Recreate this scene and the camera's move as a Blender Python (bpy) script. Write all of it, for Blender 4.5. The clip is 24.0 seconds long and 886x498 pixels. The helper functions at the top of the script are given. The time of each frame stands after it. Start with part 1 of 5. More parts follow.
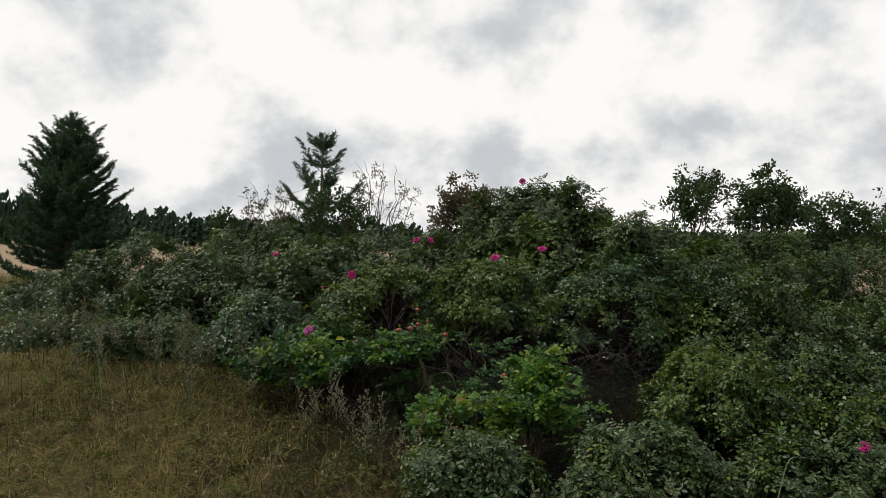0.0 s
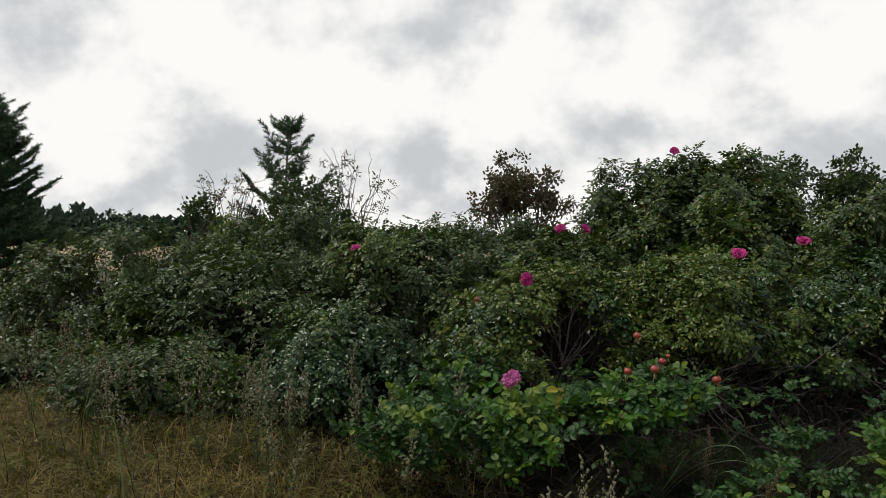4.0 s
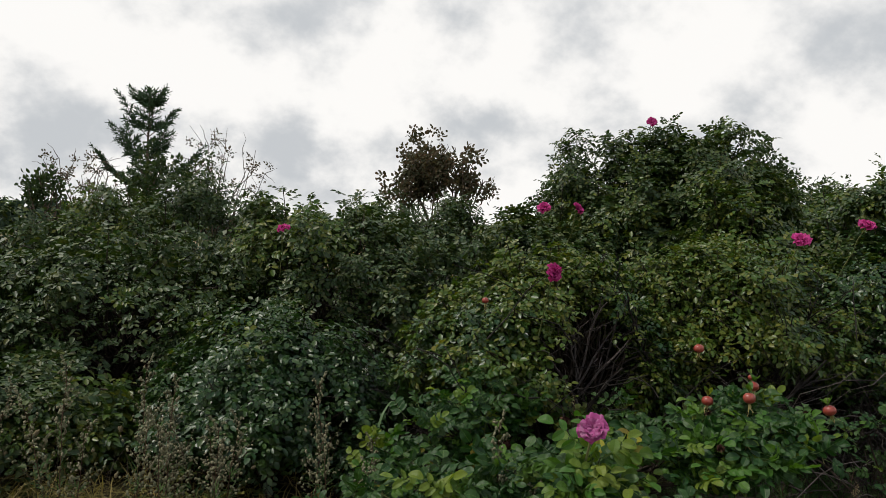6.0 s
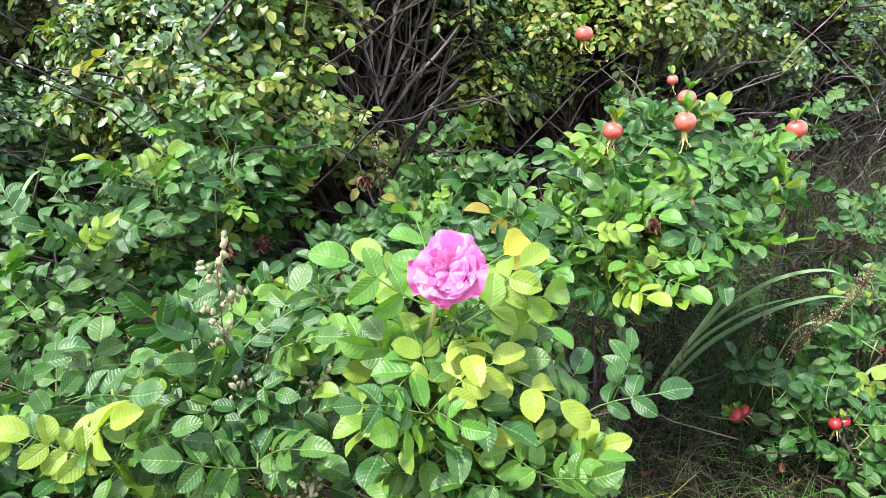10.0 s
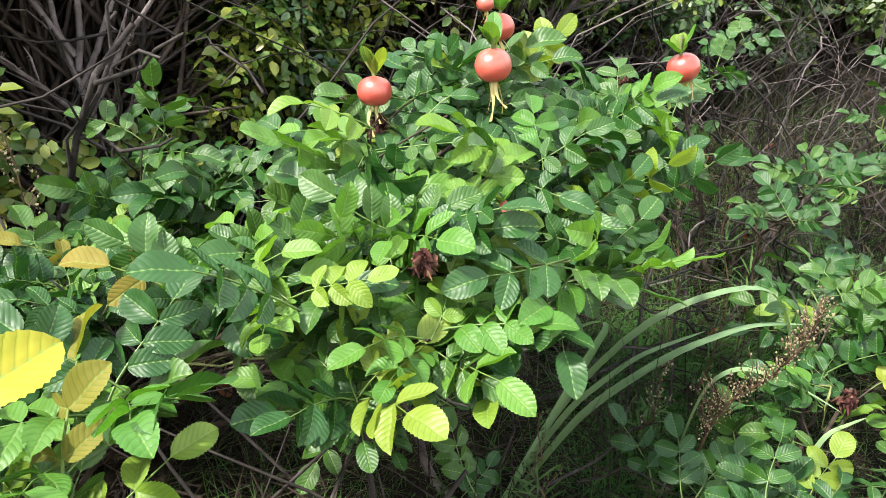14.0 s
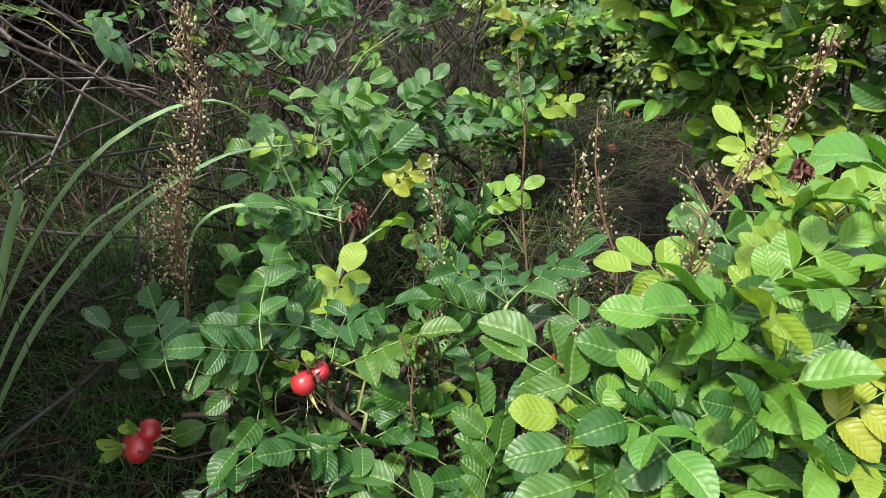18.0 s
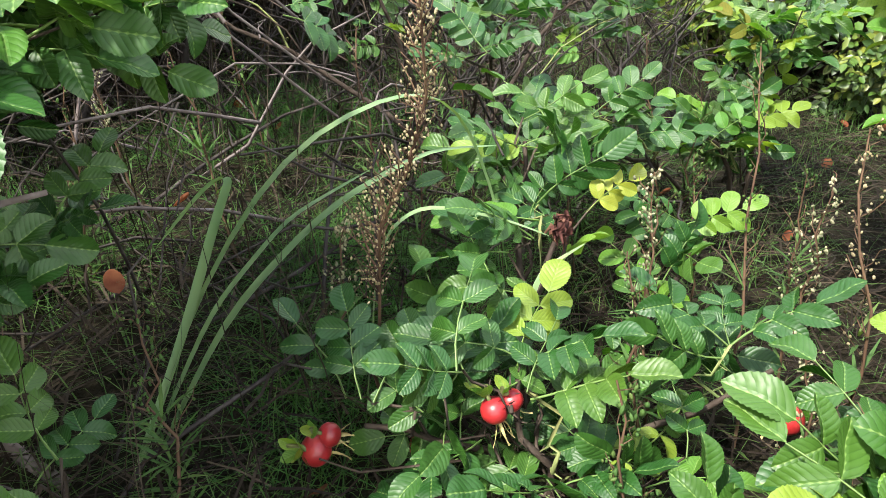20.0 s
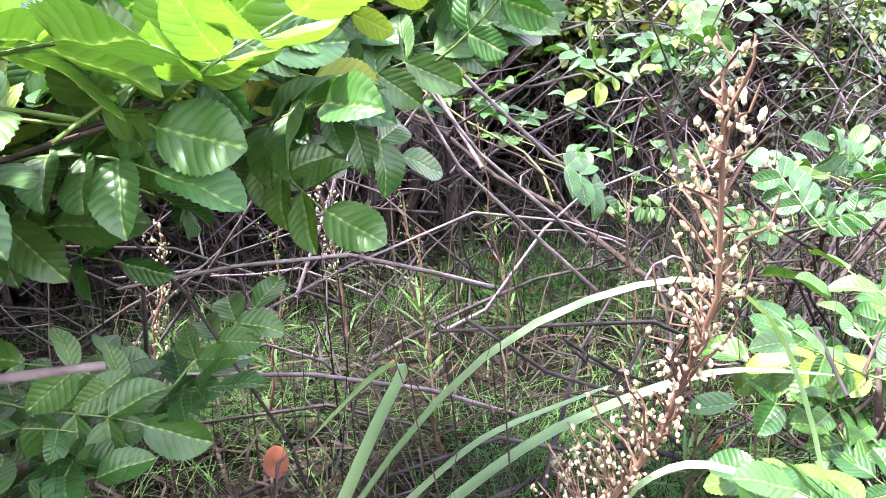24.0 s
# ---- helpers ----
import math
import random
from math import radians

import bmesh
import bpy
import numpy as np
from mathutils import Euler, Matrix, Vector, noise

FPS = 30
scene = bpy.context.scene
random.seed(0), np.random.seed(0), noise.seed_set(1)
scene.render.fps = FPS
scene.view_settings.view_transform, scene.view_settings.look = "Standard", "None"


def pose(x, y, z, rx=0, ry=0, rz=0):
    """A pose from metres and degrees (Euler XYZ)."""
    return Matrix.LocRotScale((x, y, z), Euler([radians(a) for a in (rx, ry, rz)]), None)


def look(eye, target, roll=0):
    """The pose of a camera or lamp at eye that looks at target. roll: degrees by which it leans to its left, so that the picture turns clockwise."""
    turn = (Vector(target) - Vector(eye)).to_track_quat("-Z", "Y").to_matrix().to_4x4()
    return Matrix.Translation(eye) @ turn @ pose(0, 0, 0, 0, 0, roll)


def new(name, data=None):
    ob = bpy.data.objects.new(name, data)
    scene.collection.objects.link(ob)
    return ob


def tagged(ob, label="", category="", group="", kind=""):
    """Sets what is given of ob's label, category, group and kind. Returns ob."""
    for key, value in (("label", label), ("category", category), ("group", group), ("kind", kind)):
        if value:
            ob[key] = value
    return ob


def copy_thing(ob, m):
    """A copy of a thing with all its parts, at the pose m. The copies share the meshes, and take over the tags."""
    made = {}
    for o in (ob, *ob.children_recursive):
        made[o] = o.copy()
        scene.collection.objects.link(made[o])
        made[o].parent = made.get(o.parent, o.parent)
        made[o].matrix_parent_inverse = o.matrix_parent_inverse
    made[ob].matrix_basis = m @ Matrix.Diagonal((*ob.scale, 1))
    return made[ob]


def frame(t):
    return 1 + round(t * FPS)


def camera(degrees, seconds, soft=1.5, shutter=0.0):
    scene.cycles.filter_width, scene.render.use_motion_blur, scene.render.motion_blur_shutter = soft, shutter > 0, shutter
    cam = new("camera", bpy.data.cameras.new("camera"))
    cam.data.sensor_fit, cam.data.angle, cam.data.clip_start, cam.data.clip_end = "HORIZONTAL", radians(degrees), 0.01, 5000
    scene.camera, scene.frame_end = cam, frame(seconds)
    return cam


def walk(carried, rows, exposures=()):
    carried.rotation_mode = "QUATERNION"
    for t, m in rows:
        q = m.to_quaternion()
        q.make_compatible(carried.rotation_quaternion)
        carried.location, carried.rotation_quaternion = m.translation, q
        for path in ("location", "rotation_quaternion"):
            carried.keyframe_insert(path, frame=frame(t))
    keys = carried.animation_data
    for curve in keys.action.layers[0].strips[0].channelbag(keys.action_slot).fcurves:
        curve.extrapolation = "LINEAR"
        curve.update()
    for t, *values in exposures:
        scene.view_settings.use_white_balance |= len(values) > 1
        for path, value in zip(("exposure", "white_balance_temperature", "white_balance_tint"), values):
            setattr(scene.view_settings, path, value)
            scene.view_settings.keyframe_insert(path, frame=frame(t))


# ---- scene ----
cam = camera(63.1, 24.0, 0.6)
PATH = [
    (0, (-0.355, 0.446, 1.491), (-0.354, 2.446, 1.476), 0.9),
    (0.5, (-0.432, 0.603, 1.467), (-0.208, 2.591, 1.448), 1.2),
    (1, (-0.608, 0.686, 1.47), (-0.393, 2.674, 1.456), 0.7),
    (1.5, (-0.779, 0.852, 1.473), (-0.55, 2.839, 1.463), 1.3),
    (2, (-0.961, 1.176, 1.468), (-0.745, 3.164, 1.442), 1.6),
    (2.5, (-1.105, 1.402, 1.455), (-0.897, 3.391, 1.451), 1.2),
    (3, (-1.279, 1.615, 1.464), (-1.095, 3.607, 1.436), 1.4),
    (3.5, (-1.435, 1.933, 1.42), (-1.268, 3.926, 1.415), 1.1),
    (5.5, (-1.748, 2.911, 1.399), (-1.283, 4.856, 1.361), 2.1),
    (6, (-1.806, 3.152, 1.365), (-1.242, 5.071, 1.34), 1.9),
    (6.5, (-1.796, 3.354, 1.334), (-1.03, 5.202, 1.309), 2.2),
    (7, (-1.698, 3.59, 1.313), (-0.832, 5.392, 1.301), 1.7),
    (7.5, (-1.656, 3.692, 1.316), (-0.706, 5.452, 1.292), 1.9),
    (8, (-1.634, 3.813, 1.316), (-0.638, 5.533, 1.543), 2.7),
    (8.5, (-1.607, 3.876, 1.296), (-0.552, 5.552, 1.577), 2.3),
    (8.8, (-1.583, 3.866, 1.277), (-0.507, 5.547, 1.396), 2.2),
    (9, (-1.511, 3.939, 1.281), (-0.403, 5.602, 1.191), 1.8),
    (9.4, (-1.456, 3.978, 1.28), (-0.354, 5.597, 0.876), 2.2),
    (9.5, (-1.428, 3.99, 1.28), (-0.345, 5.601, 0.798), 1.4),
    (10, (-1.389, 4.028, 1.257), (-0.377, 5.531, 0.41), 1.1),
    (10.5, (-1.348, 4.105, 1.237), (-0.39, 5.535, 0.218), 1.4),
    (12.5, (-1.181, 4.329, 1.147), (-0.213, 5.84, 0.263), 1.7),
    (13, (-1.123, 4.375, 1.169), (-0.12, 5.816, 0.211), 1.3),
    (13.5, (-1.02, 4.33, 1.148), (-0.006, 5.794, 0.239), -0.1),
    (14, (-0.954, 4.247, 1.116), (0.194, 5.63, 0.239), -1.7),
    (14.5, (-0.925, 4.189, 1.089), (0.394, 5.418, 0.223), -2.3),
    (15, (-0.908, 4.115, 1.1), (0.541, 5.172, 0.216), -3.0),
    (15.5, (-0.892, 4.051, 1.076), (0.684, 4.906, 0.19), -4.5),
    (16, (-0.899, 4.026, 1.055), (0.743, 4.73, 0.155), -4.2),
    (16.5, (-0.894, 4.022, 1.01), (0.774, 4.676, 0.121), -5.2),
    (17, (-0.89, 4.049, 0.979), (0.784, 4.668, 0.077), -5.0),
    (17.5, (-0.823, 4.121, 0.922), (0.848, 4.75, 0.021), -5.1),
    (18, (-0.778, 4.156, 0.892), (0.884, 4.823, 0.002), -4.8),
    (18.5, (-0.76, 4.191, 0.893), (0.836, 5.015, 0.012), -4.2),
    (20.5, (-0.738, 4.223, 0.89), (0.716, 5.277, 0.009), -5.8),
    (21, (-0.725, 4.233, 0.897), (0.701, 5.332, 0.027), -5.9),
    (21.5, (-0.712, 4.234, 0.898), (0.619, 5.451, 0.035), -5.6),
    (22, (-0.678, 4.243, 0.897), (0.553, 5.554, 0.021), -5.1),
    (22.5, (-0.618, 4.284, 0.858), (0.457, 5.741, 0.009), -5.6),
    (23, (-0.6, 4.323, 0.857), (0.392, 5.851, 0.033), -4.1),
    (23.5, (-0.597, 4.337, 0.864), (0.423, 5.908, 0.163), -3.8),
    (24, (-0.594, 4.323, 0.851), (0.472, 5.964, 0.435), -4.3),
]
walk(cam, [(t, look(e, g, r)) for t, e, g, r in PATH],
     [(0, 0.0, 6500, 10), (7.5, 0.0, 6500, 10), (8.1, -0.05, 6350, 9), (8.6, -0.15, 6350, 9), (8.9, 0.1, 6500, 10), (9.2, 1.44, 6500, 10), (9.6, 2.44, 6500, 10), (10.0, 2.74, 6200, 10),
      (12.5, 2.49, 6500, 10), (13.5, 2.54, 6500, 10), (15.0, 2.84, 6500, 10), (16.5, 2.64, 6500, 10), (18.5, 2.39, 6500, 10), (21.0, 3.19, 6500, 10), (22.5, 3.54, 6500, 10),
      (23.2, 4.0, 6300, 12), (24.0, 4.24, 5900, 34)])

# ---- world, sun, exposure ----
SUN_EL, SUN_AZ = 60.0, -82.0          # degrees; azimuth from +y towards +x
world = bpy.data.worlds.new("sky")
scene.world = world
world.use_nodes = True


def node(tree, kind, **values):
    n = tree.nodes.new(kind)
    for k, v in values.items():
        if k in n.inputs:
            n.inputs[k].default_value = v
    return n


def build_sky():
    tr = world.node_tree
    tr.nodes.clear()
    ln = tr.links.new
    out = tr.nodes.new("ShaderNodeOutputWorld")
    sky = tr.nodes.new("ShaderNodeTexSky")
    sky.sky_type = "NISHITA"
    sky.sun_disc = False
    sky.sun_elevation, sky.sun_rotation = radians(SUN_EL), radians(SUN_AZ)
    co = tr.nodes.new("ShaderNodeTexCoord")
    sep = tr.nodes.new("ShaderNodeSeparateXYZ")
    ln(co.outputs["Generated"], sep.inputs[0])
    # flat cloud deck: the direction laid out on a plane overhead
    up = tr.nodes.new("ShaderNodeMath"); up.operation = "MAXIMUM"; up.inputs[1].default_value = 0.0
    ln(sep.outputs[2], up.inputs[0])
    lift = tr.nodes.new("ShaderNodeMath"); lift.operation = "ADD"; lift.inputs[1].default_value = 0.75
    ln(up.outputs[0], lift.inputs[0])
    dx = tr.nodes.new("ShaderNodeMath"); dx.operation = "DIVIDE"
    dy = tr.nodes.new("ShaderNodeMath"); dy.operation = "DIVIDE"
    ln(sep.outputs[0], dx.inputs[0]); ln(lift.outputs[0], dx.inputs[1])
    ln(sep.outputs[1], dy.inputs[0]); ln(lift.outputs[0], dy.inputs[1])
    flat = tr.nodes.new("ShaderNodeCombineXYZ")
    ln(dx.outputs[0], flat.inputs[0]); ln(dy.outputs[0], flat.inputs[1])

    def cloud(scale, detail, rough, low, high, shift):
        mp = tr.nodes.new("ShaderNodeMapping")
        mp.inputs["Location"].default_value = shift
        ln(flat.outputs[0], mp.inputs[0])
        nz = node(tr, "ShaderNodeTexNoise", Scale=scale, Detail=detail, Roughness=rough)
        ln(mp.outputs[0], nz.inputs["Vector"])
        rg = tr.nodes.new("ShaderNodeMapRange")
        rg.interpolation_type = "SMOOTHSTEP"
        rg.inputs["From Min"].default_value, rg.inputs["From Max"].default_value = low, high
        ln(nz.outputs[0], rg.inputs["Value"])
        return rg.outputs[0]

    thick = cloud(5.4, 7.0, 0.55, 0.43, 0.66, (3.1, 1.7, 0.0))   # grey bellies
    # seen at a slant the deck closes up: blue gaps open only higher in the sky
    cover = cloud(1.6, 7.0, 0.6, 0.0, 1.0, (7.3, 2.2, 0.0))
    gap = tr.nodes.new("ShaderNodeMapRange"); gap.interpolation_type = "SMOOTHSTEP"
    low_ = tr.nodes.new("ShaderNodeMapRange")
    low_.inputs["From Min"].default_value, low_.inputs["From Max"].default_value = 0.30, 0.85
    low_.inputs["To Min"].default_value, low_.inputs["To Max"].default_value = 0.06, 0.50
    ln(up.outputs[0], low_.inputs["Value"])
    high_ = tr.nodes.new("ShaderNodeMath"); high_.operation = "ADD"; high_.inputs[1].default_value = 0.16
    ln(low_.outputs[0], high_.inputs[0])
    ln(cover, gap.inputs["Value"]); ln(low_.outputs[0], gap.inputs["From Min"]); ln(high_.outputs[0], gap.inputs["From Max"])
    cover = gap.outputs[0]
    grey = tr.nodes.new("ShaderNodeMix"); grey.data_type = "RGBA"
    grey.inputs["A"].default_value = (1.0, 0.985, 0.96, 1)
    grey.inputs["B"].default_value = (0.58, 0.605, 0.63, 1)
    ln(thick, grey.inputs["Factor"])
    bg_cloud = tr.nodes.new("ShaderNodeBackground")
    bg_cloud.inputs[1].default_value = CLOUD
    ln(grey.outputs["Result"], bg_cloud.inputs[0])
    bg_sky = tr.nodes.new("ShaderNodeBackground")
    bg_sky.inputs[1].default_value = 0.14
    ln(sky.outputs[0], bg_sky.inputs[0])
    mix = tr.nodes.new("ShaderNodeMixShader")
    ln(cover, mix.inputs[0]); ln(bg_sky.outputs[0], mix.inputs[1]); ln(bg_cloud.outputs[0], mix.inputs[2])
    ln(mix.outputs[0], out.inputs[0])


CLOUD = 0.98
build_sky()
sun = new("sun", bpy.data.lights.new("sun", "SUN"))
sun.data.energy, sun.data.angle, sun.data.color = 2.7, radians(4), (1.0, 0.95, 0.86)
sun.matrix_world = look((0, 0, 0), (-math.sin(radians(SUN_AZ)) * math.cos(radians(SUN_EL)),
                                    -math.cos(radians(SUN_AZ)) * math.cos(radians(SUN_EL)), -math.sin(radians(SUN_EL))))

# ---- materials ----


def material(name, stops, scale=6.0, rough=0.6, spread=0.5, through_light=0.0, bump=0.0, bump_scale=60.0,
             by="island", veins=False, spec=0.12, tint=None):
    """Colours run over stops by a random value for each piece, mixed with noise at the given scale."""
    m = bpy.data.materials.new(name)
    m.use_nodes = True
    tr = m.node_tree
    tr.nodes.clear()
    ln = tr.links.new
    out = tr.nodes.new("ShaderNodeOutputMaterial")
    bs = tr.nodes.new("ShaderNodeBsdfPrincipled")
    bs.inputs["Roughness"].default_value = rough
    bs.inputs["Specular IOR Level"].default_value = spec
    ramp = tr.nodes.new("ShaderNodeValToRGB")
    els = ramp.color_ramp.elements
    while len(els) < len(stops):
        els.new(0.5)
    for i, (p, c) in enumerate(stops):
        els[i].position = p
        els[i].color = (*c, 1)
    co = tr.nodes.new("ShaderNodeTexCoord")
    nz = node(tr, "ShaderNodeTexNoise", Scale=scale, Detail=4.0, Roughness=0.6)
    geo = tr.nodes.new("ShaderNodeNewGeometry")
    ln(geo.outputs["Position"], nz.inputs["Vector"])
    if by == "island":
        rnd = geo.outputs["Random Per Island"]
    elif by == "object":
        rnd = tr.nodes.new("ShaderNodeObjectInfo").outputs["Random"]
    else:
        rnd = None
    if rnd is None:
        fac = nz.outputs[0]
    else:
        mx = tr.nodes.new("ShaderNodeMix")
        mx.inputs["Factor"].default_value = 1 - spread
        ln(rnd, mx.inputs["A"]); ln(nz.outputs[0], mx.inputs["B"])
        fac = mx.outputs["Result"]
    ln(fac, ramp.inputs[0])
    col = ramp.outputs[0]
    height = None
    if veins:
        uv = tr.nodes.new("ShaderNodeUVMap")
        sp = tr.nodes.new("ShaderNodeSeparateXYZ")
        ln(uv.outputs[0], sp.inputs[0])
        ab = tr.nodes.new("ShaderNodeMath"); ab.operation = "ABSOLUTE"
        ln(sp.outputs[0], ab.inputs[0])
        sl = tr.nodes.new("ShaderNodeMath"); sl.operation = "MULTIPLY_ADD"
        ln(ab.outputs[0], sl.inputs[0]); sl.inputs[1].default_value = -0.62; ln(sp.outputs[1], sl.inputs[2])
        fr = tr.nodes.new("ShaderNodeMath"); fr.operation = "MULTIPLY"; fr.inputs[1].default_value = 24.0
        ln(sl.outputs[0], fr.inputs[0])
        sn = tr.nodes.new("ShaderNodeMath"); sn.operation = "SINE"
        ln(fr.outputs[0], sn.inputs[0])
        pillow = tr.nodes.new("ShaderNodeMath"); pillow.operation = "ABSOLUTE"
        ln(sn.outputs[0], pillow.inputs[0])
        furrow = tr.nodes.new("ShaderNodeMapRange")
        furrow.inputs["From Min"].default_value, furrow.inputs["From Max"].default_value = 0.0, 0.45
        furrow.inputs["To Min"].default_value, furrow.inputs["To Max"].default_value = 0.5, 0.0
        ln(pillow.outputs[0], furrow.inputs["Value"])
        fm = tr.nodes.new("ShaderNodeMix"); fm.data_type = "RGBA"; fm.blend_type = "MULTIPLY"
        ln(furrow.outputs[0], fm.inputs["Factor"]); ln(col, fm.inputs["A"])
        fm.inputs["B"].default_value = (0.45, 0.62, 0.5, 1)
        col = fm.outputs["Result"]
        mid = tr.nodes.new("ShaderNodeMapRange")
        mid.inputs["From Min"].default_value, mid.inputs["From Max"].default_value = 0.0, 0.07
        mid.inputs["To Min"].default_value, mid.inputs["To Max"].default_value = -2.2, 0.0
        ln(ab.outputs[0], mid.inputs["Value"])
        ad = tr.nodes.new("ShaderNodeMath"); ad.operation = "ADD"
        ln(pillow.outputs[0], ad.inputs[0]); ln(mid.outputs[0], ad.inputs[1])
        height = ad.outputs[0]
        lite = tr.nodes.new("ShaderNodeMapRange")
        lite.inputs["From Min"].default_value, lite.inputs["From Max"].default_value = -1.6, -0.7
        lite.inputs["To Min"].default_value, lite.inputs["To Max"].default_value = 0.55, 0.0
        ln(height, lite.inputs["Value"])
        lm = tr.nodes.new("ShaderNodeMix"); lm.data_type = "RGBA"
        ln(lite.outputs[0], lm.inputs["Factor"]); ln(col, lm.inputs["A"])
        lm.inputs["B"].default_value = (0.16, 0.24, 0.07, 1)
        col = lm.outputs["Result"]
    ln(col, bs.inputs["Base Color"])
    if bump or veins:
        bp = tr.nodes.new("ShaderNodeBump")
        if veins:
            bp.inputs["Strength"].default_value, bp.inputs["Distance"].default_value = 0.5, 0.0004
            ln(height, bp.inputs["Height"])
        else:
            n2 = node(tr, "ShaderNodeTexNoise", Scale=bump_scale, Detail=3.0)
            ln(geo.outputs["Position"], n2.inputs["Vector"])
            bp.inputs["Strength"].default_value, bp.inputs["Distance"].default_value = bump, 0.01
            ln(n2.outputs[0], bp.inputs["Height"])
        ln(bp.outputs[0], bs.inputs["Normal"])
    if through_light:
        tl = tr.nodes.new("ShaderNodeBsdfTranslucent")
        br = tr.nodes.new("ShaderNodeMix"); br.data_type = "RGBA"; br.blend_type = "MULTIPLY"
        br.inputs["Factor"].default_value = 1.0
        ln(col, br.inputs["A"]); br.inputs["B"].default_value = tint or (1.25, 1.35, 0.5, 1)
        ln(br.outputs["Result"], tl.inputs[0])
        ms = tr.nodes.new("ShaderNodeMixShader")
        ms.inputs[0].default_value = through_light
        ln(bs.outputs[0], ms.inputs[1]); ln(tl.outputs[0], ms.inputs[2])
        ln(ms.outputs[0], out.inputs[0])
    else:
        ln(bs.outputs[0], out.inputs[0])
    return m


GREENS = [(0.0, (0.0149, 0.03623, 0.008849)), (0.4, (0.02484, 0.05304, 0.0118)), (0.7, (0.04802, 0.07115, 0.01377)), (0.93, (0.09605, 0.08797, 0.01671)), (1.0, (0.1822, 0.09056, 0.02163))]
FRESH = [(0.0, (0.006906, 0.03454, 0.006206)), (0.45, (0.01439, 0.05296, 0.007757)), (0.8, (0.03166, 0.07482, 0.00931)), (1.0, (0.06906, 0.09494, 0.01008))]
LIME = [(0.0, (0.03237, 0.1111, 0.01544)), (0.5, (0.07398, 0.1556, 0.01826)), (0.85, (0.148, 0.1911, 0.02106)), (1.0, (0.2405, 0.2001, 0.02106))]
mat_leaf_far = material("rose_leaf_far", GREENS, 2.2, 0.46, 0.6, 0.18, spec=0.36)
mat_leaf = material("rose_leaf", FRESH, 5.0, 0.46, 0.6, 0.24, by="object", veins=True, spec=0.30)
mat_leaf_lime = material("rose_leaf_lime", LIME, 5.0, 0.46, 0.7, 0.38, by="object", veins=True, spec=0.30)
MIDS = [(p, (c[0] * 1.25, c[1] * 0.98, c[2] * 1.3)) for p, c in FRESH]
mat_leaf_mid = material("rose_leaf_mid", MIDS, 3.5, 0.38, 0.6, 0.2, spec=0.44)
mat_leaf_mid_lime = material("rose_leaf_mid_lime", [(p, (c[0] * 0.78, c[1] * 0.62, c[2] * 0.8)) for p, c in LIME], 3.5, 0.36, 0.6, 0.24, spec=0.28)
mat_stem = material("rose_stem", [(0.3, (0.01768, 0.01202, 0.00884)), (0.55, (0.03536, 0.02652, 0.02015)), (0.8, (0.06011, 0.04774, 0.0389))], 30, 0.8, bump=0.6, by="none")
# twigs of the hollow: its shade is darkened into their colour
mat_twig_shaded = material("dead_twig", [(0.3, (0.009, 0.008, 0.007)), (0.55, (0.024, 0.020, 0.018)), (0.8, (0.062, 0.055, 0.050))], 24, 0.85, bump=0.5, by="none")
# lighter copy of the twig colour, for canes that catch the light
mat_grey_lit = material("grey_cane_lit", [(0.3, (0.048, 0.036, 0.0336)), (0.55, (0.0912, 0.0768, 0.072)), (0.8, (0.144, 0.1248, 0.12))], 40, 0.85, bump=0.6, by="none")
mat_weed = material("grey_weed", [(0.0, (0.075, 0.0825, 0.048)), (0.5, (0.165, 0.165, 0.0975)), (1.0, (0.3, 0.27, 0.18))], 12, 0.8, 0.7, 0.15)
mat_shoot = material("green_shoot", [(0.3, (0.07, 0.105, 0.035)), (0.8, (0.168, 0.154, 0.063))], 18, 0.6, by="none")
mat_petal = material("rose_petal", [(0.2, (0.27, 0.035, 0.15)), (0.5, (0.37, 0.085, 0.235)), (0.8, (0.46, 0.22, 0.36))], 55, 0.6, 0.3, 0.25, by="object", tint=(1.3, 0.75, 1.1, 1))
mat_petal_far = material("rose_petal_far", [(0.2, (0.345, 0.0207, 0.1323)), (0.6, (0.46, 0.0414, 0.207)), (0.9, (0.552, 0.115, 0.322))], 40, 0.6, 0.5, 0.25, by="object", tint=(1.3, 0.7, 1.1, 1))
mat_hip = material("rose_hip", [(0.3, (0.2081, 0.02448, 0.01836)), (0.55, (0.2448, 0.0459, 0.0306)), (0.8, (0.2693, 0.08568, 0.05202))], 55, 0.36, bump=0.08, by="none", spec=0.45)
mat_hip_red = material("rose_hip_red", [(0.3, (0.13, 0.006, 0.009)), (0.55, (0.20, 0.011, 0.012)), (0.8, (0.25, 0.03, 0.022))], 55, 0.40, bump=0.1, by="none", spec=0.4)
mat_sepal = material("sepal", [(0.2, (0.15, 0.1125, 0.045)), (0.5, (0.3, 0.2475, 0.1125)), (0.9, (0.3375, 0.315, 0.09))], 70, 0.8, by="none", through_light=0.2)
mat_wither = material("withered", [(0.2, (0.016, 0.007, 0.006)), (0.5, (0.045, 0.016, 0.013)), (0.9, (0.13, 0.075, 0.045))], 200, 0.9, 0.5)
mat_grass = material("meadow_grass", [(0.0, (0.045, 0.052, 0.013)), (0.35, (0.115, 0.10, 0.028)), (0.7, (0.19, 0.145, 0.05)), (1.0, (0.34, 0.27, 0.12))], 2.4, 0.7, 0.7, 0.2)
mat_turf = material("turf_herb", [(0.0, (0.03, 0.05, 0.010)), (0.5, (0.075, 0.085, 0.018)), (1.0, (0.15, 0.12, 0.035))], 2.0, 0.6, 0.6, 0.15)
